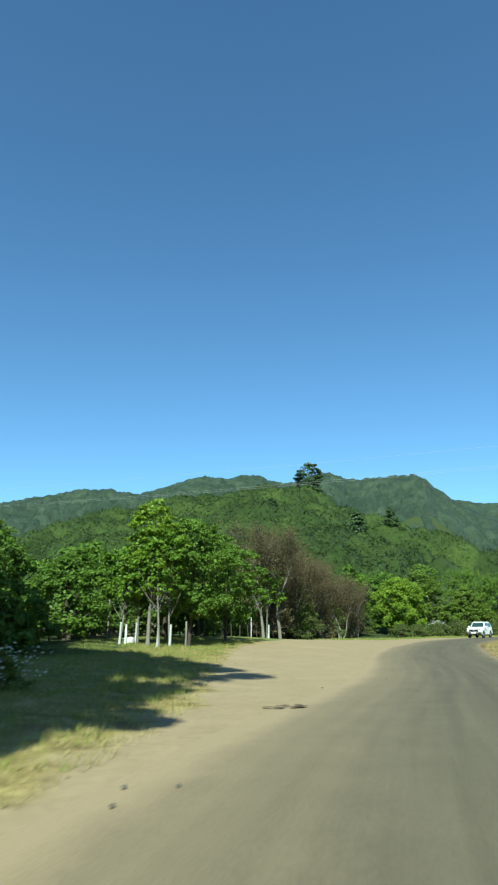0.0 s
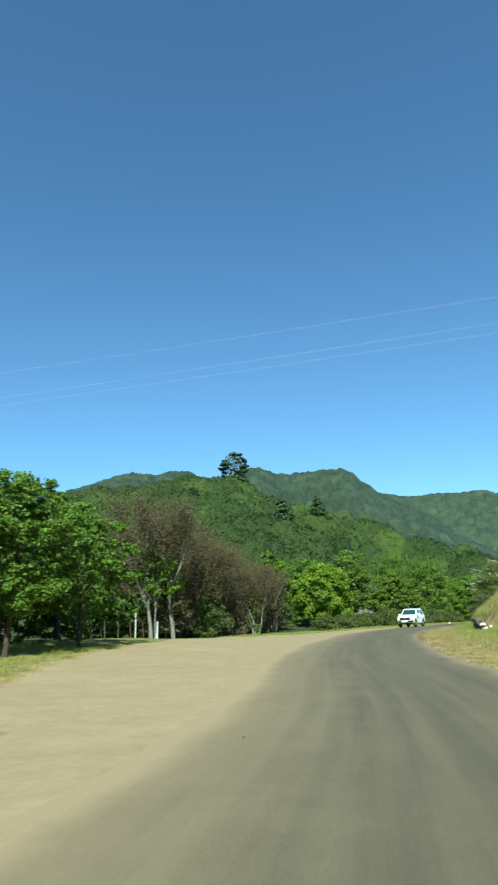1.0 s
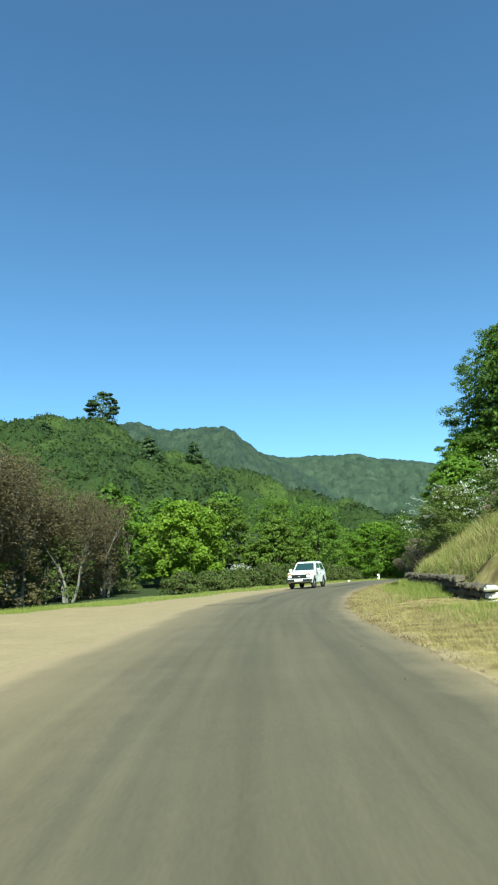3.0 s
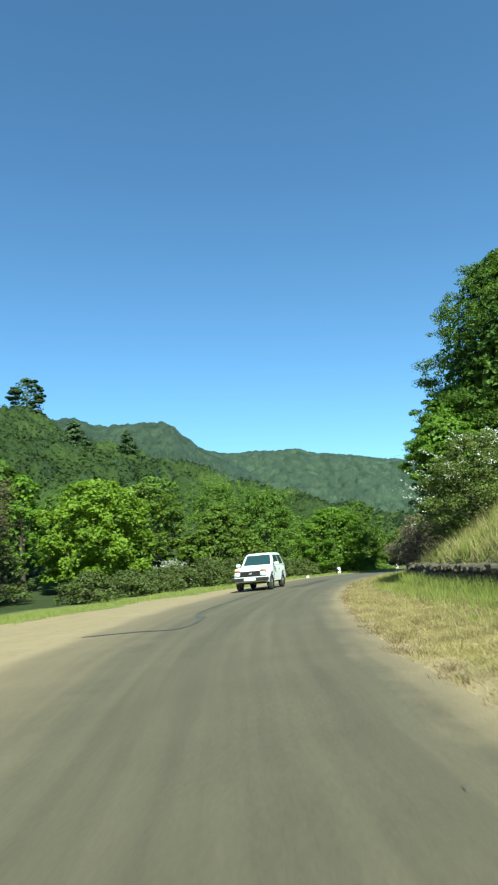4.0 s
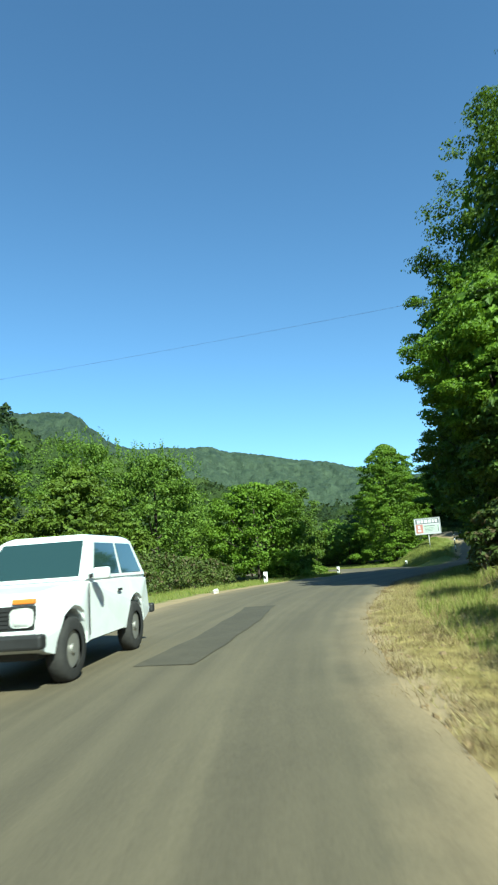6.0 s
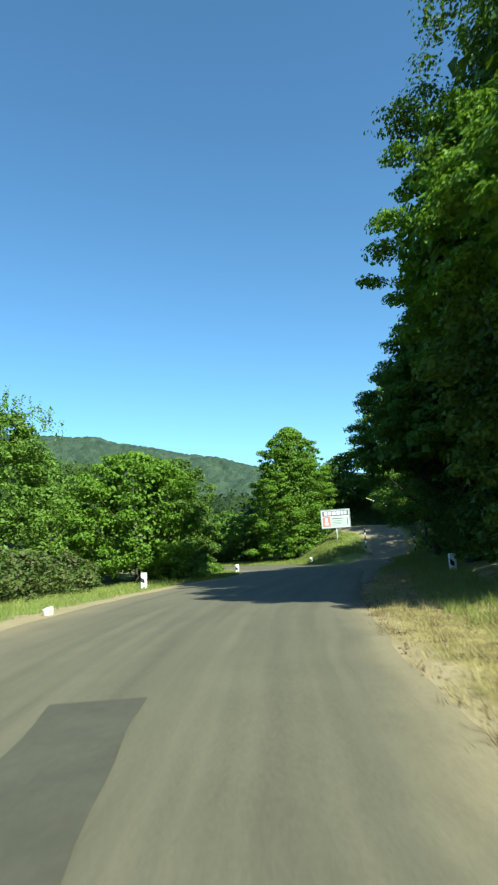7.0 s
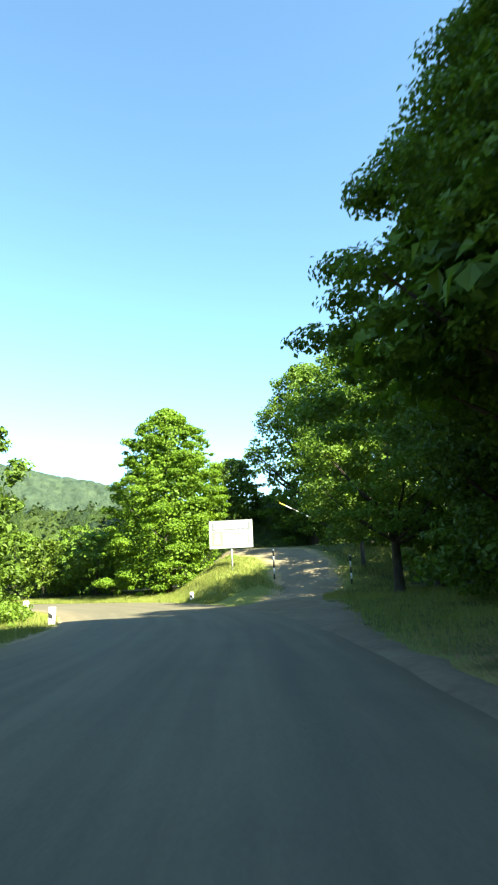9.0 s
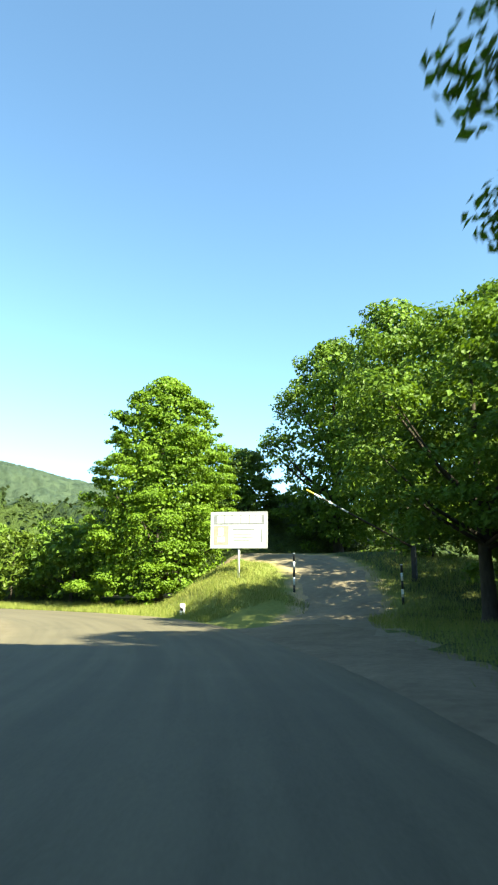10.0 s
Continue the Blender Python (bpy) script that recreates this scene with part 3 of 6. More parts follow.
def strip(name, mids, across, halves, zs, cols, material, lift, crown=0.0, ragged=0.0, skirt=0.0):
    """A band along a line: cols steps across, with a lane map of metres across and along."""
    u = np.linspace(-1, 1, cols + 1)
    if skirt:
        u = np.concatenate([u, [1.012]])
        cols += 1
    n = len(mids)
    along = np.concatenate([[0], np.cumsum(np.hypot(*np.diff(mids[:, :2], axis=0).T))])
    wob = 1 + ragged * (0.6 * np.sin(along * 1.7) + 0.4 * np.sin(along * 4.1 + 1))
    off = u[None, :] * (halves * wob)[:, None]
    x = mids[:, None, 0] + across[:, None, 0] * off
    y = mids[:, None, 1] + across[:, None, 1] * off
    z = zs[:, None] + lift + crown * (1 - u[None, :] ** 2) - skirt * (np.abs(u[None, :]) > 1)
    q = np.arange(n * (cols + 1)).reshape(n, cols + 1)
    faces = np.stack([q[:-1, :-1], q[:-1, 1:], q[1:, 1:], q[1:, :-1]], -1).reshape(-1, 4)
    me = mesh_from(name, np.stack([x, y, z + 0 * x], -1).reshape(-1, 3), faces, material, True)
    layer = me.uv_layers.new(name="lane")
    flat_uv = np.stack([u[None, :] * 3.4 + 0 * off, np.repeat(along[:, None], cols + 1, 1)], -1).reshape(-1, 2)
    layer.data.foreach_set("uv", flat_uv[faces.ravel()].astype(np.float32).ravel())
    return me


def build_road():
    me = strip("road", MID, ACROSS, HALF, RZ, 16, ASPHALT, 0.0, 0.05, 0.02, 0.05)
    return tagged(new("road", me), "worn grey asphalt road with dusty edges", "road", "", "structure")


def band(points, width, material, name, lift=0.006, ragged=0.05):
    p = smooth_table(points, 8)
    d = np.gradient(p, axis=0)
    d /= np.hypot(*d.T)[:, None] + 1e-9
    ac = np.stack([d[:, 1], -d[:, 0]], 1)
    i, left, right = plan(p[:, 0], p[:, 1])
    lat = (p[:, 0] - MID[i, 0]) * ACROSS[i, 0] + (p[:, 1] - MID[i, 1]) * ACROSS[i, 1]
    zs = RZ[i] + 0.05 * (1 - (lat / HALF[i]) ** 2)
    return strip(name, p, ac, np.full(len(p), width / 2), zs, 4, material, lift, 0.0, ragged)


def build_track():
    p = TRACK_LINE
    d = np.gradient(p[:, :2], axis=0)
    d /= np.hypot(*d.T)[:, None]
    ac = np.stack([d[:, 1], -d[:, 0]], 1)
    rows, cols = len(p), 12
    u = np.linspace(-1, 1, cols + 1)
    half = 1.45 + 0.9 * np.linspace(1, 0, rows) ** 2
    x = p[:, None, 0] + ac[:, None, 0] * u * half[:, None]
    y = p[:, None, 1] + ac[:, None, 1] * u * half[:, None]
    z = ground_z(x, y) + 0.05 * (1 - u ** 4) - 0.02 - 0.2 * smoothstep(6, 0, np.arange(rows))[:, None]
    q = np.arange(rows * (cols + 1)).reshape(rows, cols + 1)
    faces = np.stack([q[:-1, :-1], q[:-1, 1:], q[1:, 1:], q[1:, :-1]], -1).reshape(-1, 4)
    me = mesh_from("dirt_track", np.stack([x, y, z], -1).reshape(-1, 3), faces, TRACK, True)
    return tagged(new("dirt_track", me), "pale gravel track climbing past a gate", "track", "", "structure")


def build_apron():
    """Bare brown earth between the road's edge and the foot of the track."""
    keep = (RE[:, 1] > 76) & (RE[:, 1] < 98.3) & (RE[:, 0] > 36) & (RE[:, 0] < 68)
    edge, ac = RE[keep], ACROSS[keep]
    width = apron_width(edge[:, 0], edge[:, 1])
    cols = 10
    u = np.linspace(0, 1, cols + 1)
    reach = -0.35 + (width + 0.35)[:, None] * u
    x, y = edge[:, None, 0] + ac[:, None, 0] * reach, edge[:, None, 1] + ac[:, None, 1] * reach
    z = ground_z(x.ravel(), y.ravel()).reshape(x.shape) + 0.05 - 0.11 * u ** 6
    z[:4] -= 0.06
    z[-3:] -= np.array([0.02, 0.06, 0.12])[:, None]
    q = np.arange(x.size).reshape(x.shape)
    faces = np.stack([q[:-1, :-1], q[:-1, 1:], q[1:, 1:], q[1:, :-1]], -1).reshape(-1, 4)
    me = mesh_from("earth_apron", np.stack([x, y, z], -1).reshape(-1, 3), faces, EARTH, True)
    return tagged(new("earth_apron", me), "bare brown earth where the track meets the road", "ground", "", "structure")


build_ground()
build_road()
build_track()
build_apron()

# ---- trees beside the road ----
# young maples and shrubs on the rise beside the sandy lay-by
MAPLE = "young green maple on the grassy roadside rise"
tree("maple_tree", -5.0, 31.5, 7.9, 1.8, 11000, 0.15, LEAF_YOUNG, "slim maple with yellow-green top leaves and pale trunk", "oval", 0.30, 26, bark=BARK_PALE, group="trees beside the lay-by", seed=11, trunk=0.012)
tree("maple_tree", -3.2, 33.6, 7.2, 2.6, 17000, 0.15, LEAF_MAPLE, MAPLE, "oval", 0.22, 30, bark=BARK, group="trees beside the lay-by", seed=12, trunk=0.013)
tree("maple_tree", -1.6, 38.5, 6.8, 2.6, 16000, 0.15, LEAF_MAPLE, MAPLE, "round", 0.18, 30, group="trees beside the lay-by", seed=13, trunk=0.013)
tree("maple_tree", -5.6, 40.0, 7.9, 2.8, 10000, 0.24, LEAF_DARK, "dark green maple behind the lay-by trees", "round", 0.15, 32, group="trees beside the lay-by", seed=14)
tree("maple_tree", -10.5, 36.0, 5.6, 2.6, 11000, 0.17, LEAF_MAPLE, MAPLE, "round", 0.08, 28, group="trees beside the lay-by", seed=15)
tree("maple_tree", -9.2, 31.0, 4.4, 1.9, 9000, 0.15, LEAF_MAPLE, "low light-green maple on the grassy roadside", "round", 0.1, 22, group="trees beside the lay-by", seed=16)
tree("shade_tree", -13.5, 27.5, 7.0, 3.0, 9000, 0.22, LEAF_DARK, "dark shaded tree at the edge of the grass", "round", 0.05, 30, group="trees beside the lay-by", seed=17)
tree("shade_tree", -17.0, 33.0, 9.0, 3.6, 8000, 0.26, LEAF_DARK, "dark shaded tree at the edge of the grass", "round", 0.05, 30, group="trees beside the lay-by", seed=18)
tree("shade_tree", -7.6, -2.6, 21.0, 6.0, 15000, 0.62, LEAF_DARK, "tall tree that shades the grassy roadside", "round", 0.40, 40, group="trees beside the lay-by", seed=19)
tree("shade_tree", -9.2, 3.0, 19.0, 4.6, 11000, 0.6, LEAF_DARK, "tall tree that shades the grassy roadside", "round", 0.25, 40, group="trees beside the lay-by", seed=20)
tree("shade_tree", -14.2, 8.0, 20.0, 5.0, 5500, 0.55, LEAF_DARK, "tall tree that shades the grassy roadside", "round", 0.2, 40, group="trees beside the lay-by", seed=22)
tree("maple_tree", -4.0, 46.0, 8.0, 3.2, 8000, 0.26, LEAF_DARK, "dark green maple behind the lay-by trees", "round", 0.1, 30, group="trees beside the lay-by", seed=21)
for k, (tx, ty, th, tr) in enumerate([(-12, 46, 6.8, 3.2), (-18, 44, 7.4, 3.4), (-9, 54, 9, 3.6), (-2, 56, 7.5, 3.2), (3.5, 60, 6.5, 3.0), (1, 66, 8, 3.4), (-6, 64, 9, 3.8), (8, 74, 8, 3.4), (13.3, 84, 8.6, 2.2), (4, 76, 9, 3.8), (-24, 52, 10, 4), (-16, 60, 10, 4)]):
    tree("forest_tree", tx, ty, th, tr, 3400, 0.34, (LEAF_DARK, LEAF_MAPLE)[k % 2], "green broadleaf tree at the forest edge", "round", 0.06, 30, group="forest edge trees", seed=30 + k)
# Bushes added as a dark backdrop, for the dense shade behind the trunks.
for k, (tx, ty, th, tr) in enumerate([(-8.8, 19.5, 2.6, 1.8), (-10.6, 22.0, 4.4, 2.2), (-9.4, 23.5, 2.8, 2.0), (-12.0, 28.0, 3.0, 2.2), (-14.5, 36.5, 3.0, 2.2), (-11, 40, 3.2, 2.2), (-7.4, 43.5, 3.2, 2.2), (-4.6, 48.5, 3.0, 2.2), (-2.4, 53, 2.8, 2.2), (0.6, 58, 2.6, 2.2), (3.6, 64, 2.6, 2.2), (6.4, 71.5, 2.4, 2.2), (10.0, 76.5, 2.2, 2.0)]):
    tree("wood_edge_bush", tx, ty, th, tr, 2600, 0.25, LEAF_DARK, "dark leafy bush filling the shade of the wood", "flat", 0.02, 26, category="bush", group="bushes at the wood edge", seed=240 + k, limbs=8, trunk=0.018, clump_size=0.28)


def bare_tree(name, x, y, height, spread, seed, leaves, label, pale=True, stem=0.34, stems=1):
    """A withered tree: forked pale stem, many thin boughs, and sparse brown leaves."""
    rng = np.random.default_rng(seed)
    top = thing(name, (x, y, gz(x, y) - 0.05), label, "tree", "withered trees")
    wood, tips = Tubes(), []

    def grow(p, d, length, r, level):
        pts, rad = [p], [r]
        for k in range(4):
            d = (d + Vector(rng.normal(0, 0.13, 3)) + Vector((0, 0, 0.10))).normalized()
            pts.append(pts[-1] + d * length / 4)
            rad.append(r * (1 - 0.16 * (k + 1)))
        wood.add(pts, rad, 7 if level < 2 else 4 if level < 4 else 3)
        if level >= 2:
            tips.extend(pts[1:])
        if level == 4:
            return
        for k in range(((5 if stems == 1 else 3) if level == 0 else 3) if level < 3 else 4):
            side = Vector(rng.normal(0, 1, 3))
            side = (side - d * side.dot(d)).normalized()
            start = pts[-1] if k < 2 else pts[1 + int(rng.integers(0, 3))]
            grow(start, (d + side * (0.55 + 0.25 * rng.random()) * spread).normalized(), length * (0.62 + 0.15 * rng.random()), r * 0.5, level + 1)

    for j in range(stems):
        a = 6.283 * (j + rng.random() * 0.6) / stems
        tilt = 0.0 if stems == 1 else 0.22
        grow(Vector((tilt * math.cos(a), tilt * math.sin(a), 0)), Vector((tilt * math.cos(a), tilt * math.sin(a), 1)).normalized(), height * stem * rng.uniform(0.85, 1.1), height * (0.015 if stems == 1 else 0.009), 0)
    part_mesh("trunk", wood.mesh("trunk", BARK_PALE if pale else BARK), top)
    tips_a = np.array([tuple(v) for v in tips])
    pick = rng.integers(0, len(tips_a), leaves)
    p = tips_a[pick] + rng.normal(0, 0.24 if stems == 1 else 0.3, (leaves, 3))
    v, f = leaf_quads(p, rng.normal(0, 1, (leaves, 3)) + np.array([0, -0.4, 0.5]), 0.115, rng)
    part_mesh("crown", mesh_from("crown", v, f, LEAF_BROWN), top)
    return top


bare_tree("withered_tree", 2.4, 51.9, 11.0, 0.95, 61, 12000, "withered tree with white trunk and thin reddish-brown foliage")
bare_tree("withered_tree", 1.0, 50.9, 10.2, 0.9, 62, 10000, "withered tree with pale forked trunk and sparse brown foliage")
for k, (tx, ty, th) in enumerate([(3.8, 58, 15.8), (7.2, 64.3, 13.4), (9.6, 67.5, 12.0), (5.8, 67.5, 15.0), (12.0, 72.5, 10.8), (8.6, 71, 13.4), (2.4, 55, 15.4), (5.4, 61.5, 14.4)]):
    bare_tree("withered_tree", tx, ty, th, 0.72, 63 + k, 12000, "withered shrubby tree with dense reddish-brown twigs", pale=k % 3 != 0, stem=0.20, stems=3)

for k, (tx, ty, th, tr) in enumerate([(1.8, 53.4, 4.2, 2.2), (4.2, 57.4, 4.6, 2.4), (6.2, 62.6, 4.4, 2.4), (8.4, 67.4, 4.2, 2.3), (10.6, 71.6, 3.8, 2.2), (12.8, 75.6, 3.4, 2.0)]):
    tree("thicket", tx, ty, th, tr, 5200, 0.13, (LEAF_BROWN, LEAF_BRAMBLE)[k % 2], ("thicket of withered brown shoots under the dead trees", "dull green thicket under the dead trees")[k % 2], "flat", 0.03, 30, category="bush", group="thickets under the withered trees", seed=660 + k, limbs=34, trunk=0.007, clump_size=0.26, bark=BARK_PALE)

tree("chestnut_tree", 18.6, 79.5, 7.4, 3.8, 20000, 0.24, LEAF_YOUNG, "bright light-green chestnut tree at the bend", "round", 0.10, 44, group="trees along the bend", seed=71, flat_z=0.6)
tree("maple_tree", 14.4, 80.5, 7.8, 1.6, 6000, 0.22, LEAF_BRIGHT, "slim yellow-green maple beside a chestnut", "oval", 0.2, 20, group="trees along the bend", seed=72)
tree("hornbeam_tree", 31.6, 92.5, 6.9, 4.6, 18000, 0.24, LEAF_LAYER, "hornbeam with flat layers of dark leaves", "cone", 0.04, 46, group="trees along the bend", seed=73, flat_z=0.42)
tree("hornbeam_tree", 25.5, 95.0, 7.6, 3.6, 9000, 0.26, LEAF_LAYER, "hornbeam with flat layers of dark leaves", "round", 0.04, 36, group="trees along the bend", seed=74, flat_z=0.5)
tree("acacia_tree", 37.5, 95.5, 8.6, 4.2, 20000, 0.19, LEAF_FEATHER, "feathery light-green acacia with thin upright twigs", "flat", 0.05, 60, group="trees along the bend", seed=75, clump_size=0.26, sprigs=70)
tree("acacia_tree", 33.5, 98.0, 8.6, 4.0, 12000, 0.20, LEAF_FEATHER, "feathery light-green acacia with thin upright twigs", "flat", 0.05, 50, group="trees along the bend", seed=76, clump_size=0.26, sprigs=60)
tree("maple_tree", 43.6, 93.0, 6.8, 3.4, 30000, 0.16, LEAF_BRIGHT, "round green maple behind the roadside bollard", "round", 0.06, 46, group="trees along the bend", seed=77)
# Darker leaves on the next two put the big trees' shade into the colour.
tree("maple_tree", 53.0, 102.8, 8.8, 3.2, 10000, 0.22, LEAF_DARK, "maple with shade-darkened leaf green behind the roadside bollard", "round", 0.04, 36, group="trees along the bend", seed=114)
tree("maple_tree", 47.6, 97.0, 7.4, 3.3, 20000, 0.16, LEAF_DARK, "maple with shade-darkened leaf green behind the roadside bollard", "round", 0.04, 36, group="trees along the bend", seed=78)
tree("maple_tree", 75.0, 112.4, 15.0, 5.2, 74000, 0.185, LEAF_BRIGHT, "tall dense maple behind the signboard", "egg", 0.0, 120, group="trees along the bend", seed=79, clump_size=0.19, flat_z=0.42, core=0.16)
for k, (tx, ty, th, tr) in enumerate([(52, 108, 4.5, 3.0), (55, 116, 4.5, 3.2), (58, 128, 5, 3.6), (49, 114, 6, 3.6), (44, 104, 6.5, 3.4), (22, 90, 6, 3.2), (19, 90, 8, 3.6), (28, 103, 7, 4), (63, 140, 6, 4), (74, 119.5, 5.2, 3.0), (77, 123.5, 5.6, 3.2), (73.5, 126, 5.2, 3.2), (79.5, 128.5, 6.2, 3.6), (75, 132.5, 6, 3.6)]):
    tree("forest_tree", tx, ty, th, tr, 3600, 0.32, (LEAF_MAPLE, LEAF_FEATHER, LEAF_LAYER)[k % 3], "green broadleaf tree beyond the bend", "round", 0.04, 32, group="forest edge trees", seed=90 + k)

# tall wood on the bank
BIG = "tall dense broadleaf tree overhanging the road"
tree("bank_tree", 46.9, 69.0, 21.4, 8.2, 85000, 0.15, LEAF_DARK, BIG, "egg", 0.30, 150, group="trees on the bank", seed=101, clump_size=0.15, flat_z=0.45, core=0.12, core_leaf=3.0)
tree("bank_tree", 43.0, 72.2, 12.2, 4.3, 52000, 0.13, LEAF_BRIGHT, "lighter maple leaning out towards the road", "round", 0.42, 70, group="trees on the bank", seed=113, clump_size=0.19, flat_z=0.42, core=0.12, core_leaf=2.8)
tree("bank_tree", 38.2, 69.2, 8.9, 2.6, 34000, 0.12, LEAF_BRIGHT, "smaller light-green maple below the tall bank trees", "round", 0.42, 36, group="trees on the bank", seed=102, flat_z=0.45, core=0.10, core_leaf=2.6)
# Two added crowns, the second mostly out of view, deepen the wood's shade.
tree("bank_tree", 40.4, 70.4, 6.8, 3.2, 18000, 0.16, LEAF_DARK, "young tree added to deepen the shade under the bank trees", "round", 0.06, 44, group="trees on the bank", seed=138, flat_z=0.42, core=0.3)
tree("bank_tree", 38.6, 67.4, 7.0, 2.8, 16000, 0.16, LEAF_DARK, "young tree added to deepen the shade under the bank trees", "round", 0.05, 44, group="trees on the bank", seed=139, flat_z=0.42, core=0.3)
tree("bank_tree", 57.0, 73.5, 18.5, 6.8, 20000, 0.30, LEAF_DARK, BIG, "oval", 0.06, 100, group="trees on the bank", seed=103, clump_size=0.2, core=0.4)
tree("bank_tree", 53.0, 80.1, 14.6, 6.05, 130000, 0.13, LEAF_MAPLE, "tall maple with layered boughs reaching over the road", "dome", 0.27, 190, group="trees on the bank", seed=104, limbs=7, clump_size=0.16, flat_z=0.30, core=0.11, core_leaf=3.2)
tree("bank_tree", 49.8, 73.4, 17.2, 5.8, 30000, 0.21, LEAF_DARK, BIG, "round", 0.25, 100, group="trees on the bank", seed=131, clump_size=0.18, core=0.2, core_leaf=2.4)
# More added crowns, to fill the dark and stop sun patches on the road.
for k, (tx, ty, th, tr) in enumerate([(59.2, 82.9, 9.6, 4.0), (55.4, 80.2, 7.4, 3.2), (51.6, 77.4, 7.0, 2.8)]):
    tree("bank_tree", tx, ty, th, tr, 15000, 0.16, LEAF_DARK, "young tree added to deepen the shade under the bank trees", "round", 0.10, 44, group="trees on the bank", seed=134 + k, flat_z=0.42, core=0.3)
tree("bank_tree", 62.5, 80.0, 13.5, 5.6, 22000, 0.26, LEAF_DARK, BIG, "oval", 0.06, 70, group="trees on the bank", seed=130, clump_size=0.22, core=0.3)
tree("bank_tree", 52.0, 60.0, 22.0, 7.0, 12000, 0.36, LEAF_DARK, BIG, "oval", 0.08, 80, group="trees on the bank", seed=105, clump_size=0.28, core=0.4)
tree("bank_tree", 57.5, 66.0, 20.0, 7.0, 12000, 0.36, LEAF_DARK, BIG, "oval", 0.08, 80, group="trees on the bank", seed=106, clump_size=0.28, core=0.4)
# Out of view; added only to shade the track.
tree("bank_tree", 69.5, 84.0, 8.5, 4.2, 16000, 0.32, LEAF_DARK, BIG, "oval", 0.12, 80, group="trees on the bank", seed=107, clump_size=0.28)
tree("track_tree", 67.1, 90.6, 10.0, 4.7, 34000, 0.16, LEAF_MAPLE, "spreading dark tree on a thin trunk by the track", "round", 0.22, 70, group="trees beside the track", seed=107, flat_z=0.42)
# The next two take the darker green, with the taller trees' shade in it.
tree("track_tree", 70.4, 90.0, 10.4, 4.4, 22000, 0.17, LEAF_DARK, "spreading dark tree on a thin trunk by the track", "round", 0.2, 60, group="trees beside the track", seed=116, flat_z=0.42)
tree("track_tree", 61.9, 84.6, 9.0, 3.6, 18000, 0.17, LEAF_DARK, "spreading dark tree on a thin trunk by the track", "round", 0.34, 50, group="trees beside the track", seed=117, flat_z=0.42)
tree("track_tree", 91.0, 109.0, 19.0, 5.8, 16000, 0.30, LEAF_MAPLE, "green broadleaf tree beside the gravel track", "oval", 0.06, 60, group="trees beside the track", seed=115, core=0.35)
tree("track_tree", 76.5, 87.0, 15.5, 6.0, 16000, 0.30, LEAF_MAPLE, "green broadleaf tree beside the gravel track", "round", 0.2, 60, group="trees beside the track", seed=111)
tree("track_tree", 81.0, 92.0, 16.5, 6.0, 18000, 0.30, LEAF_MAPLE, "green broadleaf tree beside the gravel track", "round", 0.12, 70, group="trees beside the track", seed=108)
tree("track_tree", 88.0, 102.0, 19.5, 6.2, 16000, 0.32, LEAF_MAPLE, "green broadleaf tree beside the gravel track", "oval", 0.08, 60, group="trees beside the track", seed=109, core=0.35)
tree("track_tree", 88.8, 116.8, 9.4, 3.8, 12000, 0.26, LEAF_DARK, "green broadleaf tree beside the gravel track", "oval", 0.03, 50, group="trees beside the track", seed=119, core=0.3)
tree("track_tree", 84.5, 121.0, 13.5, 5.2, 14000, 0.32, LEAF_DARK, "green broadleaf tree beside the gravel track", "oval", 0.03, 60, group="trees beside the track", seed=110)

# far pine that stands over the hill
tree("pine_tree", 21.5, 228.0, 20.0, 6.2, 26000, 0.5, LEAF_PINE, "tall lone pine rising above the hill forest", "round", 0.12, 20, group="", seed=121, flat_z=0.42, clump_size=0.27, trunk=0.018, core=0.05)

for k, (tx, ty, crest, tr) in enumerate([(6.5, 179.9, 35.3, 4.6), (31.9, 187.3, 36.9, 4.2), (31.2, 146.7, 22.7, 3.4), (5.2, 169.9, 36.9, 4.0), (25.5, 147.8, 29.4, 3.8), (-18.2, 184.1, 40.0, 4.0), (44.6, 195.0, 39.2, 4.4)]):
    foot_z = gz(tx, ty)
    tree("hill_pine", tx, ty, max(7.0, crest - foot_z), tr, 4200, 0.5, LEAF_PINE, "dark layered conifer standing among the hill forest", "cone", 0.25, 16, group="conifers on the hill", seed=610 + k, flat_z=0.28, clump_size=0.36, trunk=0.018, core=0.1)


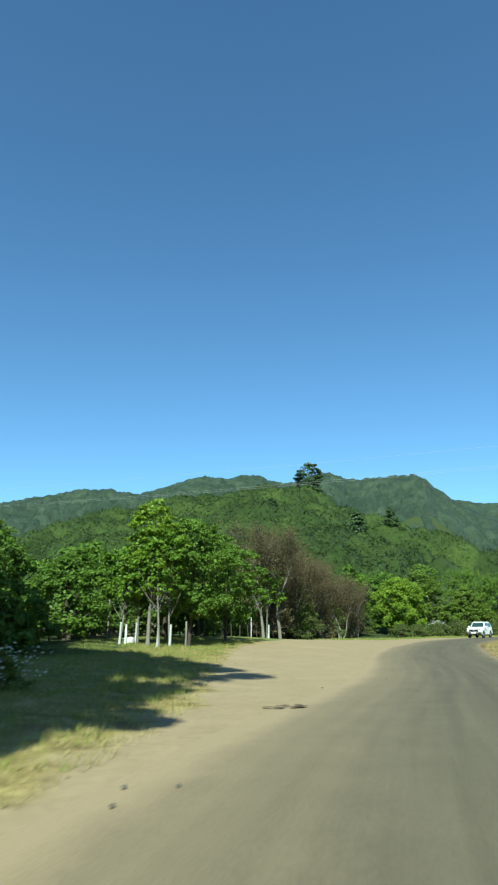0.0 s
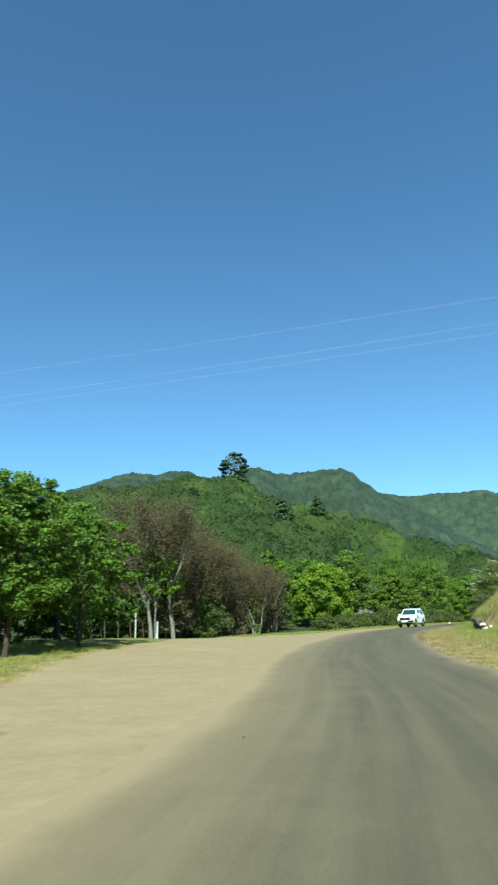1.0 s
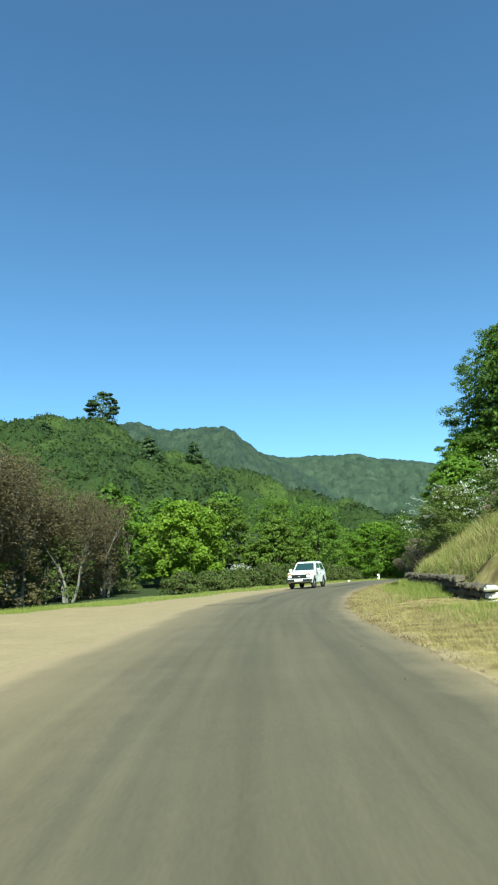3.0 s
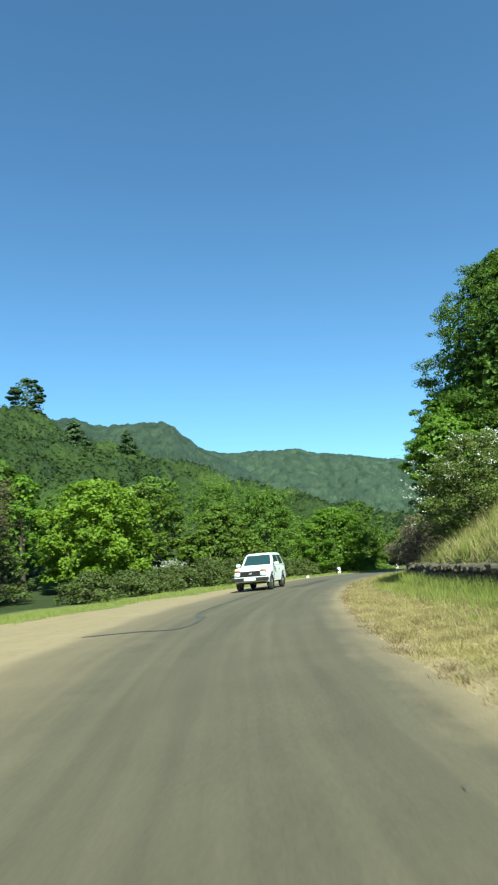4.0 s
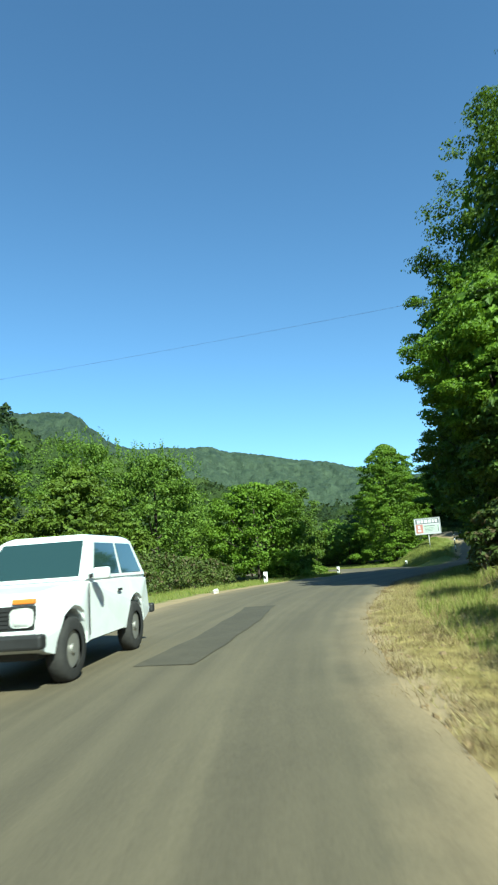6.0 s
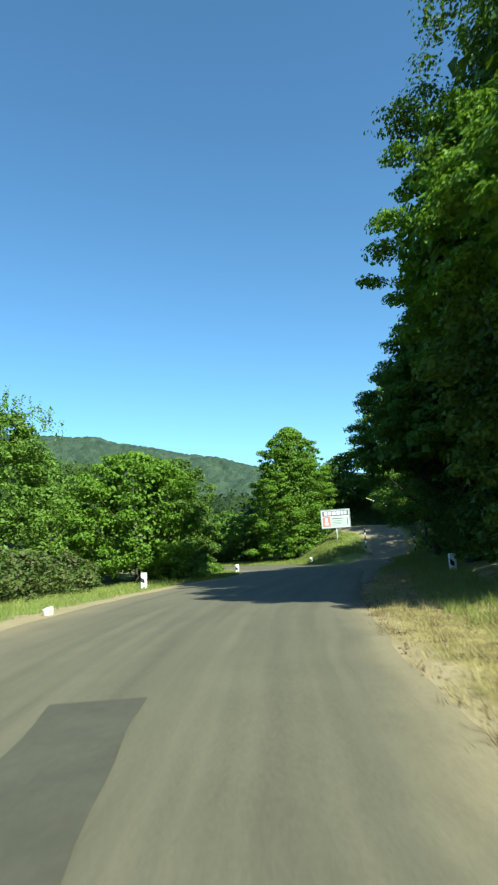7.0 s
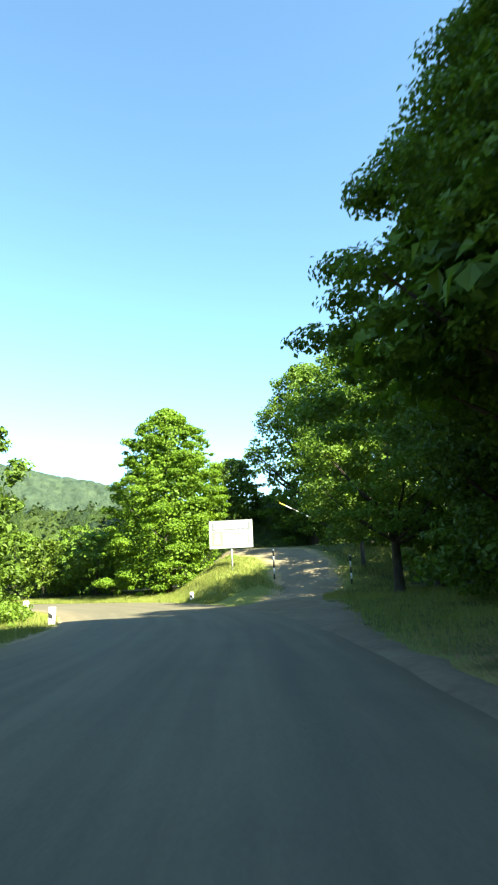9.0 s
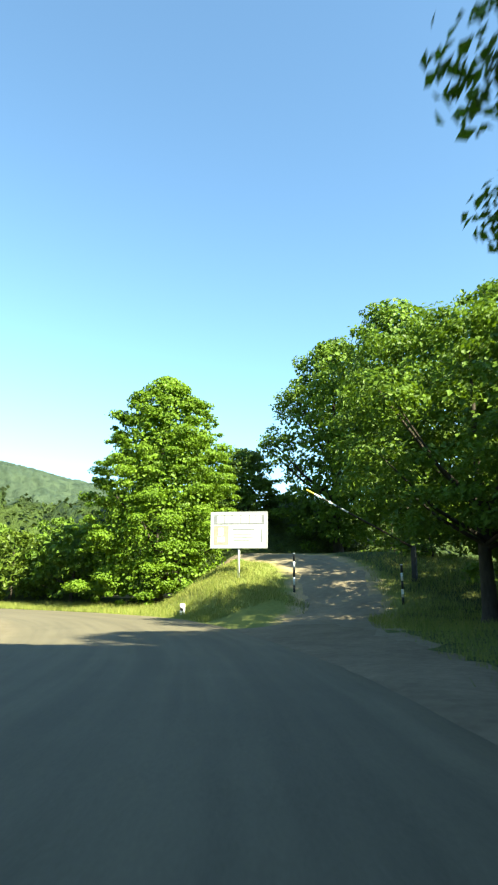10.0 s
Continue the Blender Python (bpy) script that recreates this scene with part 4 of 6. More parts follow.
# ---- forest on the hills ----
def canopy(name, az0, az1, r0, r1, turn, step, cell, rise, label, seed):
    """A far wood as one closed canopy of rounded, uneven crowns over the slope."""
    rng = np.random.default_rng(seed)
    az, r = np.meshgrid(np.radians(np.arange(az0, az1, turn)), np.arange(r0, r1, step))
    x, y = r * np.sin(az), r * np.cos(az)
    table = rng.random((3, 128, 128))
    cu, cv = np.floor(x / cell).astype(int), np.floor(y / cell).astype(int)
    top, tone = np.zeros_like(x), np.full_like(x, 0.3)
    for du in (-1, 0, 1):
        for dv in (-1, 0, 1):
            i, j = (cu + du) % 128, (cv + dv) % 128
            px, py = (cu + du + table[0][i, j]) * cell, (cv + dv + table[1][i, j]) * cell
            size = 0.45 + 0.75 * table[2][i, j]
            d = ((x - px) ** 2 + (y - py) ** 2) / (0.85 * cell * size) ** 2
            dome = size * np.sqrt(np.clip(1 - d, 0, 1))
            tone = np.where(dome > top, table[0][j, i], tone)
            top = np.maximum(top, dome)
    z = ground_z(x, y) + 1.6 + rise * (0.25 + top) + rng.normal(0, 0.11 * rise, x.shape)
    rows, cols = x.shape
    q = np.arange(rows * cols).reshape(rows, cols)
    f = np.stack([q[:-1, :-1], q[:-1, 1:], q[1:, 1:], q[1:, :-1]], -1).reshape(-1, 4)
    me = set_tone(mesh_from(name, np.stack([x, y, z], -1).reshape(-1, 3), f, LEAF_FAR_HAZED, True), tone)
    return tagged(new(name, me), label, "forest", "", "stuff")


def wood_canopy(name, az0, az1, r0, r1, step, cell, rise, sprays, leaf, label, seed):
    """A near wood: one closed, uneven canopy of rounded crowns, with loose leaf sprays all over it."""
    rng = np.random.default_rng(seed)
    table = rng.random((4, 96, 96))

    def top_of(x, y):
        cu, cv = np.floor(x / cell).astype(int), np.floor(y / cell).astype(int)
        top, tone = np.zeros_like(x), np.full_like(x, 0.35)
        for du in (-1, 0, 1):
            for dv in (-1, 0, 1):
                i, j = (cu + du) % 96, (cv + dv) % 96
                px, py = (cu + du + table[0][i, j]) * cell, (cv + dv + table[1][i, j]) * cell
                size = 0.62 + 0.45 * table[2][i, j]
                d = ((x - px) ** 2 + (y - py) ** 2) / (1.12 * cell * size) ** 2
                dome = (0.55 + 0.75 * table[3][i, j]) * np.clip(1 - d, 0, 1) ** 0.55
                tone = np.where(dome > top, table[0][j, i], tone)
                top = np.maximum(top, dome)
        i, left, right = plan(x, y)
        az, r = np.degrees(np.arctan2(x, y)), np.hypot(x, y)
        first = np.maximum(r0, np.interp(az, [10, 16, 30], [0, 115, 140]))
        edge = smoothstep(9, 14, np.maximum(left, right)) * smoothstep(first, first + 11, r)
        knobs = 0.13 * waves(x, y, 2.9, 3.0) + 0.07 * waves(x, y, 1.4, 7.0)
        return ground_z(x, y) - 0.3 + edge * rise * (0.30 + top + knobs * (0.3 + top)), edge, tone

    turn = math.degrees(step / (0.55 * (r0 + r1)))
    az, r = np.meshgrid(np.radians(np.arange(az0, az1, turn)), np.arange(r0, r1, step))
    x, y = (r * np.sin(az)).ravel(), (r * np.cos(az)).ravel()
    z, edge, tone = top_of(x, y)
    z = z + edge * rng.normal(0, 0.03 * rise, x.shape)
    q = np.arange(r.size).reshape(r.shape)
    f = np.stack([q[:-1, :-1], q[:-1, 1:], q[1:, 1:], q[1:, :-1]], -1).reshape(-1, 4)
    f = f[edge[f].max(axis=1) > 0.02]
    sa = np.radians(rng.uniform(az0, az1, sprays))
    sr = np.sqrt(rng.uniform(r0 ** 2, r1 ** 2, sprays))
    sx, sy = sr * np.sin(sa), sr * np.cos(sa)
    sz, edge, leaf_tone = top_of(sx, sy)
    keep = edge > 0.12
    sx, sy, sz = sx[keep], sy[keep], sz[keep]
    leaf_tone = np.clip(leaf_tone[keep] + rng.normal(0, 0.12, len(sx)), 0, 1)
    sprays = len(sx)
    slope = np.stack([sz - top_of(sx + 0.5, sy)[0], sz - top_of(sx, sy + 0.5)[0], np.full(sprays, 0.5)], 1)
    slope /= np.linalg.norm(slope, axis=1)[:, None]
    p = np.stack([sx, sy, sz], 1) + slope * rng.uniform(-0.1, 0.30, sprays)[:, None]
    qv, qf = leaf_quads(p, slope * 2.2, leaf, rng, 0.9, 0.35, 0.5)
    v = np.vstack([np.stack([x, y, z], 1), qv])
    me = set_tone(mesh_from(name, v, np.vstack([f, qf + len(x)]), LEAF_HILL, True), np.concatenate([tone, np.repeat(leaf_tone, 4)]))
    return tagged(new(name, me), label, "forest", "", "stuff")


# Dark bushes added as fill for the shade below the crowns.
for k, (tx, ty, th, tr) in enumerate([(44.6, 72.4, 3.4, 2.3), (41.8, 72.2, 2.6, 1.8), (39.5, 70.6, 2.0, 1.5), (48.2, 75.6, 3.2, 2.3), (52.0, 78.6, 3.0, 2.2), (57.0, 76.5, 4.5, 3.0), (64.5, 84.5, 4.0, 2.8), (68.5, 88.0, 3.6, 2.6), (75.0, 91.5, 3.5, 2.4), (79.5, 97.0, 3.0, 2.2), (72.5, 86.0, 5.0, 3.0), (62.0, 76.0, 5.0, 3.2), (90.5, 117.5, 5.0, 3.0), (93.0, 111.5, 5.0, 3.0), (87.5, 122.5, 4.5, 3.0), (95.0, 106.0, 5.0, 3.2), (60.5, 84.3, 3.6, 2.6), (57.2, 81.8, 3.2, 2.4), (54.5, 77.5, 5.0, 3.0), (51.0, 75.0, 4.6, 2.8)]):
    tree("understory_bush", tx, ty, th, tr, 2200, 0.25, LEAF_DARK, "dark leafy bush filling the shade under the tall bank trees", "flat", 0.03, 30, category="bush", group="bushes under the bank trees", seed=220 + k, limbs=10, trunk=0.018, clump_size=0.28)


wood_canopy("valley_wood", 24, 78, 128, 216, 1.1, 6.2, 5.0, 56000, 0.5, "green woodland beyond the bend", 204)
wood_canopy("valley_forest", 24, 84, 215, 480, 2.4, 9.0, 6.5, 26000, 1.2, "green woodland filling the valley floor", 205)
wood_canopy("foothill_forest", -27, 30, 84, 146, 0.8, 6.0, 5.2, 60000, 0.36, "dense green broadleaf forest at the foot of the hill", 206)
wood_canopy("hill_forest", -27, 30, 145, 262, 1.0, 7.5, 6.0, 80000, 0.50, "dense green broadleaf forest covering the near hill", 201)
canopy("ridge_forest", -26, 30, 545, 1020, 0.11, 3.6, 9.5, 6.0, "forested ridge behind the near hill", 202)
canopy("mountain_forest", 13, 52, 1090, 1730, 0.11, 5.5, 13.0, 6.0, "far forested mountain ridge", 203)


# ---- shrubs along the road ----
for k, (tx, ty, th, tr) in enumerate([(17.0, 71.5, 1.6, 1.7), (19.4, 74.0, 1.5, 1.7), (21.6, 76.4, 1.5, 1.8), (26.6, 80.8, 1.8, 1.8), (29.0, 82.6, 2.0, 1.9), (31.4, 84.0, 2.0, 1.9), (33.6, 85.6, 1.9, 1.8), (36.0, 87.6, 1.7, 1.7), (38.4, 90.0, 1.6, 1.6), (28.0, 85.6, 2.2, 2.0), (24.0, 80.0, 1.6, 1.8)]):
    tree("bramble_bush", tx, ty, th, tr, 3200, 0.14, LEAF_BRAMBLE, "dense low bramble bush with dull green leaves", "flat", 0.05, 26, category="bush", group="brambles along the bend", seed=140 + k, limbs=14, trunk=0.016, clump_size=0.3)
for k, (tx, ty, th, tr) in enumerate([(54.2, 101.5, 1.3, 1.6), (52.0, 99.0, 1.5, 1.6), (56.6, 106.0, 1.2, 1.5), (48.4, 95.4, 1.5, 1.6), (45.0, 91.6, 1.5, 1.6)]):
    tree("low_bush", tx, ty, th, tr, 4200, 0.12, LEAF_FEATHER, "low light-green bush on the grassy verge", "flat", 0.05, 22, category="bush", group="low bushes on the verge", seed=155 + k, limbs=10, trunk=0.016, clump_size=0.3)


def hawthorn(x, y, height, radius, seed, leaves, petals, label, leaf=LEAF_HAWTHORN):
    top = tree("hawthorn_bush", x, y, height, radius, int(leaves * 1.5), 0.078, leaf, label, "flat", 0.05, 34, category="bush", group="flowering hawthorns", seed=seed, limbs=16, trunk=0.014, clump_size=0.26)
    rng = np.random.default_rng(seed + 500)
    sprays = 70
    a, u = rng.uniform(0, 2 * np.pi, sprays), rng.random(sprays)
    r = envelope("flat", u) * radius * rng.uniform(0.75, 1.08, sprays)
    c = np.stack([r * np.cos(a), r * np.sin(a), height * (0.25 + 0.75 * u)], 1)
    b = a + rng.normal(0, 0.8, sprays)
    way = np.stack([np.cos(b), np.sin(b), rng.normal(0.15, 0.15, sprays)], 1) * 0.6
    pick = rng.integers(0, sprays, petals)
    p = c[pick] + way[pick] * rng.uniform(-1, 1, petals)[:, None] + rng.normal(0, 0.035, (petals, 3))
    v, f = leaf_quads(p, rng.normal(0, 0.5, (petals, 3)) + np.array([0, -0.3, 0.8]), 0.055, rng, 0.95)
    part_mesh("blossom", mesh_from("blossom", v, f, PETALS), top, "small white blossom clusters")
    return top


hawthorn(27.6, 55.8, 3.2, 2.2, 171, 12000, 1900, "hawthorn bush with sprays of white blossom on the bank")
hawthorn(29.6, 58.8, 2.3, 1.9, 172, 11000, 650, "hawthorn bush with sprays of white blossom on the bank")
hawthorn(30.0, 53.4, 2.6, 2.4, 173, 11000, 1500, "hawthorn bush with sprays of white blossom on the bank")
hawthorn(24.3, 82.5, 1.9, 1.3, 174, 5000, 1500, "small whitish flowering bush among brambles")
hawthorn(-4.6, 11.2, 0.8, 0.7, 175, 1500, 260, "low shrub with white flowers in the shaded grass")
for k, (tx, ty, th, tr) in enumerate([(28.1, 60.0, 2.0, 1.3), (29.4, 61.7, 1.9, 1.4), (30.6, 63.2, 1.4, 1.2)]):
    tree("dead_bush", tx, ty, th, tr, 4200, 0.09, TWIGS, "grey-brown dead bush hanging over the wall end", "flat", 0.03, 24, category="bush", group="dead bushes on the bank", seed=260 + k, limbs=30, trunk=0.012, clump_size=0.3, wide=0.3)
for k, (tx, ty, th, tr) in enumerate([(33.0, 61.5, 1.9, 2.0), (36.8, 64.0, 2.0, 1.9), (33.5, 66.2, 1.6, 1.3), (41.5, 70.2, 2.6, 2.0)]):
    tree("dry_bush", tx, ty, th, tr, 6500, 0.12, (LEAF_BRAMBLE, LEAF_HAWTHORN)[k % 2], "twiggy grey-green bush on the bank", "flat", 0.04, 28, category="bush", group="bushes on the bank", seed=181 + k, limbs=20, trunk=0.014, clump_size=0.28)
for k, (tx, ty, th, tr) in enumerate([(26.2, 45.5, 0.9, 1.0), (28.4, 48.0, 1.1, 1.2), (24.9, 42.0, 0.8, 0.9), (29.6, 44.0, 1.2, 1.2), (27.0, 51.2, 0.9, 1.0), (31.6, 49.4, 1.3, 1.4), (26.8, 39.6, 0.9, 1.0), (31.0, 41.0, 1.1, 1.2), (24.4, 46.2, 0.6, 0.8), (25.6, 49.6, 0.8, 0.9), (23.2, 38.2, 0.6, 0.7), (28.0, 42.2, 0.8, 1.1), (30.4, 46.4, 1.0, 1.3), (24.2, 33.8, 0.7, 0.9), (26.4, 35.6, 0.8, 1.0), (32.8, 45.4, 1.3, 1.5), (33.4, 52.4, 1.6, 1.6)]):
    tree("scrub_bush", tx, ty, th, tr, 1900, 0.09, (LEAF_BRAMBLE, TWIGS, LEAF_HAWTHORN)[k % 3], ("low dull-green scrub bush on the dry bank", "low grey-brown dead scrub on the dry bank", "low pale-green scrub bush on the dry bank")[k % 3], "flat", 0.04, 18, category="bush", group="scrub on the bank", seed=281 + k, limbs=14, trunk=0.014, clump_size=0.3)


# ---- grass ----
def grass(name, label, material, x, y, height, width, seed, bend=0.35):
    """Single grass blades at the given places."""
    rng = np.random.default_rng(seed)
    grown = ~on_bare_earth(x, y) & (np.hypot(np.asarray(x) - 20.0, np.asarray(y) - 45.2) > 1.9)
    x, y = np.asarray(x)[grown], np.asarray(y)[grown]
    n = len(x)
    z = ground_z(x, y)
    h = height * rng.uniform(0.45, 1.25, n)
    a = rng.uniform(0, 2 * np.pi, n)
    w = width * rng.uniform(0.6, 1.4, n)
    lean = bend * h * rng.random(n)
    b = rng.uniform(0, 2 * np.pi, n)
    v = np.empty((n, 3, 3))
    v[:, 0] = np.stack([x - np.cos(a) * w, y - np.sin(a) * w, z - 0.02], 1)
    v[:, 1] = np.stack([x + np.cos(a) * w, y + np.sin(a) * w, z - 0.02], 1)
    v[:, 2] = np.stack([x + np.cos(b) * lean, y + np.sin(b) * lean, z + h], 1)
    f = np.arange(3 * n).reshape(n, 3)
    return tagged(new(name, mesh_from(name, v.reshape(-1, 3), f, material)), label, "grass", "", "stuff")


def scatter(side, s0, s1, e0, e1, count, seed, patchy=0.0):
    """Places beside the road: between two stretches of its length and two distances past its edge."""
    rng = np.random.default_rng(seed)
    i = np.clip((rng.uniform(s0, s1, count) * 14).astype(int), 0, len(MID) - 2)
    t = rng.random(count)
    edge = RE if side > 0 else LE
    base = edge[i] + (edge[i + 1] - edge[i]) * t[:, None]
    lo = e0[i] if isinstance(e0, np.ndarray) else e0
    hi = e1[i] if isinstance(e1, np.ndarray) else e1
    e = lo + (hi - lo) * rng.random(count)
    p = base + side * ACROSS[i] * e[:, None]
    if patchy:
        keep = waves(p[:, 0], p[:, 1], 1.9, seed) + 0.6 * waves(p[:, 0], p[:, 1], 0.7, seed + 1.0) + rng.normal(0, 0.35, count) > patchy - 0.6
        p = p[keep]
    return p[:, 0], p[:, 1]


grass("dry_verge_grass", "short dry straw grass on the verge", GRASS_DRY, *scatter(1, 2.5, 11.5, 0.05, VG - 0.2, 150000, 301, 0.5), 0.055, 0.004, 302, 2.0)
grass("green_verge_grass", "green grass tufts at the foot of the bank", GRASS_GREEN, *scatter(1, 3.0, 11.6, VG - 1.4, VG + 0.3, 75000, 303, 0.6), 0.19, 0.006, 304, 1.0)
grass("verge_tussocks", "rough green tussocks in the straw of the verge", GRASS_GREEN, *scatter(1, 4.0, 11.4, 1.5, VG - 0.2, 36000, 331, 1.0), 0.14, 0.006, 332, 1.0)
grass("bank_grass", "long pale green grass on the bank", GRASS_GREEN, *scatter(1, 3.2, 9.6, VG + 0.3, VG + 11.0, 90000, 305, 0.5), 0.34, 0.009, 306, 0.9)
grass("bank_straw", "long dry grass stalks on the bank", GRASS_DRY, *scatter(1, 3.2, 9.6, VG + 0.3, VG + 11.0, 52000, 307, 0.3), 0.38, 0.006, 308, 0.7)
grass("roadside_grass", "short green and dry grass beyond the sandy shoulder", GRASS_GREEN, *scatter(-1, 7.0, 14.5, SW + 0.1, SW + 3.2, 40000, 309, 0.3), 0.17, 0.008, 310, 0.8)
grass("rise_grass", "sparse dry grass on the roadside rise", GRASS_DRY, *scatter(-1, 1.5, 5.0, SW + 0.0, SW + 5.0, 80000, 311, 0.4), 0.06, 0.008, 312, 2.0)
grass("rise_turf", "short green turf on the roadside rise", GRASS_GREEN, *scatter(-1, 1.5, 5.0, SW + 0.8, SW + 8.0, 70000, 313, 0.3), 0.09, 0.007, 314, 1.0)
rng_m = np.random.default_rng(315)
mound_x, mound_y = rng_m.normal(70.6, 2.8, 26000), rng_m.normal(103.4, 2.6, 26000)
on_mound = (plan(mound_x, mound_y)[2] > 0.3) & (np.min(np.hypot(mound_x[:, None] - TRACK_LINE[None, :, 0], mound_y[:, None] - TRACK_LINE[None, :, 1]), axis=1) > 2.3)
on_mound &= waves(mound_x, mound_y, 1.7, 4.0) + rng_m.normal(0, 0.3, len(mound_x)) > -0.25
grass("mound_grass", "lush green grass on the mound under the signboard", GRASS_GREEN, mound_x[on_mound], mound_y[on_mound], 0.24, 0.007, 316, 1.0)
grass("shade_grass", "green grass on the shaded verge", GRASS_GREEN, *scatter(1, 11.3, 13.9, 0.06, 9.0, 42000, 317, 0.1), 0.18, 0.007, 318, 0.8)
grass("junction_grass", "yellow-green grass along the road past the track", GRASS_GREEN, *scatter(1, 13.5, 17.4, 0.1, 5.0, 38000, 319, 0.0), 0.22, 0.008, 320, 0.8)
side_x, side_y = rng_m.normal(76.5, 3.6, 14000), rng_m.normal(95.2, 2.2, 14000)
beside = np.min(np.hypot(side_x[:, None] - TRACK_LINE[None, :, 0], side_y[:, None] - TRACK_LINE[None, :, 1]), axis=1) > 1.7
grass("track_grass", "green grass on the slope beside the track", GRASS_GREEN, side_x[beside], side_y[beside], 0.26, 0.008, 322, 0.8)



def tufts(side, s0, s1, e0, e1, clumps, blades, spread, seed, patchy=0.0):
    """Places of blades that stand in separate clumps beside the road."""
    cx, cy = scatter(side, s0, s1, e0, e1, clumps, seed, patchy)
    rng = np.random.default_rng(seed + 7)
    size = spread * rng.uniform(0.5, 1.5, len(cx))
    x = np.repeat(cx, blades) + np.repeat(size, blades) * rng.normal(0, 1, len(cx) * blades)
    y = np.repeat(cy, blades) + np.repeat(size, blades) * rng.normal(0, 1, len(cx) * blades)
    return x, y


grass("hay_tufts", "bent tufts of bleached hay on the verge", GRASS_DRY, *tufts(1, 3.5, 11.6, 0.3, VG + 0.2, 2300, 20, 0.11, 341), 0.085, 0.004, 342, 2.2)
grass("verge_clumps", "clumps of fresh green grass in the straw", GRASS_GREEN, *tufts(1, 3.5, 11.6, 1.7, VG + 0.6, 1200, 24, 0.12, 343, 0.5), 0.22, 0.006, 344, 0.9)
grass("bank_tussocks", "shaggy pale tussocks on the slope of the bank", GRASS_DRY, *tufts(1, 3.2, 9.4, VG + 0.5, VG + 10.0, 1700, 26, 0.19, 345), 0.42, 0.009, 346, 1.1)
grass("bank_weeds", "dark green weed clumps on the slope of the bank", GRASS_GREEN, *tufts(1, 3.2, 9.4, VG + 0.3, VG + 9.0, 900, 26, 0.2, 347, 0.4), 0.40, 0.011, 348, 0.9)
grass("rise_tufts", "ragged grass tufts on the roadside rise", GRASS_GREEN, *tufts(-1, 1.5, 5.0, SW + 0.3, SW + 6.0, 1200, 22, 0.12, 349, 0.2), 0.16, 0.007, 350, 1.0)


def lumps(name, label, material, xs, ys, low, high, seed):
    """Low crumbled lumps of earth lying on the ground, joined into one mesh."""
    rng = np.random.default_rng(seed)
    n, sides = len(xs), 6
    a = np.linspace(0, 2 * np.pi, sides, endpoint=False)[None, :] + rng.uniform(0, 6.28, (n, 1))
    r = (low + (high - low) * rng.random((n, 1)) ** 2.2)
    foot_r = r * rng.uniform(0.75, 1.25, (n, sides))
    top_r = foot_r * rng.uniform(0.35, 0.7, (n, sides))
    tall = r * rng.uniform(0.25, 0.55, (n, 1))
    z = ground_z(xs, ys)[:, None]
    stretch = rng.uniform(0.7, 1.4, (n, 1))
    x0, y0 = np.asarray(xs)[:, None], np.asarray(ys)[:, None]
    foot = np.stack([x0 + stretch * foot_r * np.cos(a), y0 + foot_r * np.sin(a), z - 0.02 + 0 * a], 2)
    crest = np.stack([x0 + stretch * top_r * np.cos(a), y0 + top_r * np.sin(a), z + tall * rng.uniform(0.7, 1.1, (n, sides))], 2)
    verts = np.concatenate([foot, crest], 1).reshape(-1, 3)
    k = np.arange(sides)
    k2 = (k + 1) % sides
    ring = np.stack([k, k2, k2 + sides, k + sides], 1)
    cap = np.array([[6, 7, 8, 9], [6, 9, 10, 11]])
    one = np.vstack([ring, cap])
    faces = (one[None] + (np.arange(n) * 2 * sides)[:, None, None]).reshape(-1, 4)
    return tagged(new(name, mesh_from(name, verts, faces, material)), label, "soil", "", "stuff")


lumps("verge_clods", "crumbled brown clods of earth on the dry verge", SOIL, *scatter(1, 2.6, 11.6, -0.1, VG - 0.2, 9000, 351, 0.75), 0.012, 0.06, 352)
lumps("edge_crumbs", "loose soil and grit along the edge of the asphalt", SOIL, *scatter(1, 2.0, 11.6, -0.3, 0.5, 4000, 353, 0.5), 0.008, 0.03, 354)
grass("verge_thatch", "matted brown dead grass in clumps on the verge", GRASS_DEAD, *tufts(1, 2.6, 11.6, -0.1, VG - 0.3, 2600, 34, 0.11, 355, 0.5), 0.075, 0.005, 356, 2.4)
grass("verge_straw", "pale upright straw in clumps on the verge", GRASS_DRY, *tufts(1, 2.6, 11.6, 0.3, VG - 0.2, 1100, 20, 0.08, 357, 0.5), 0.17, 0.004, 358, 1.0)

# ---- low dry-stone wall at the foot of the bank ----
def rock_mesh(name, seed, material, size=(1, 1, 1), rough=0.16):
    rng = random.Random(seed)
    bm = bmesh.new()
    bmesh.ops.create_cube(bm, size=1.0)
    bmesh.ops.bevel(bm, geom=list(bm.edges), offset=0.2, segments=1, affect="EDGES")
    for v in bm.verts:
        v.co = Vector((v.co.x * size[0], v.co.y * size[1], v.co.z * size[2])) * (1 + rng.uniform(-rough, rough))
    bm.normal_update()
    me = bpy.data.meshes.new(name)
    bm.to_mesh(me)
    bm.free()
    me.materials.append(material)
    return me


WALL_LINE = smooth_table([(20.0, 43.8), (21.4, 47.2), (23.15, 51.3), (24.95, 55.4), (26.6, 58.6)], 10)
stone_wall = thing("stone_wall", (0, 0, 0), "low dry-stone retaining wall at the foot of the bank", "wall")
rocks = [rock_mesh("stone", 400 + k, STONE, (1, 0.8, 0.62)) for k in range(7)]
pale_rocks = [rock_mesh("stone", 420 + k, STONE_PALE, (1, 0.8, 0.6)) for k in range(2)]
rng_w = random.Random(41)
along = np.concatenate([[0], np.cumsum(np.hypot(*np.diff(WALL_LINE, axis=0).T))])
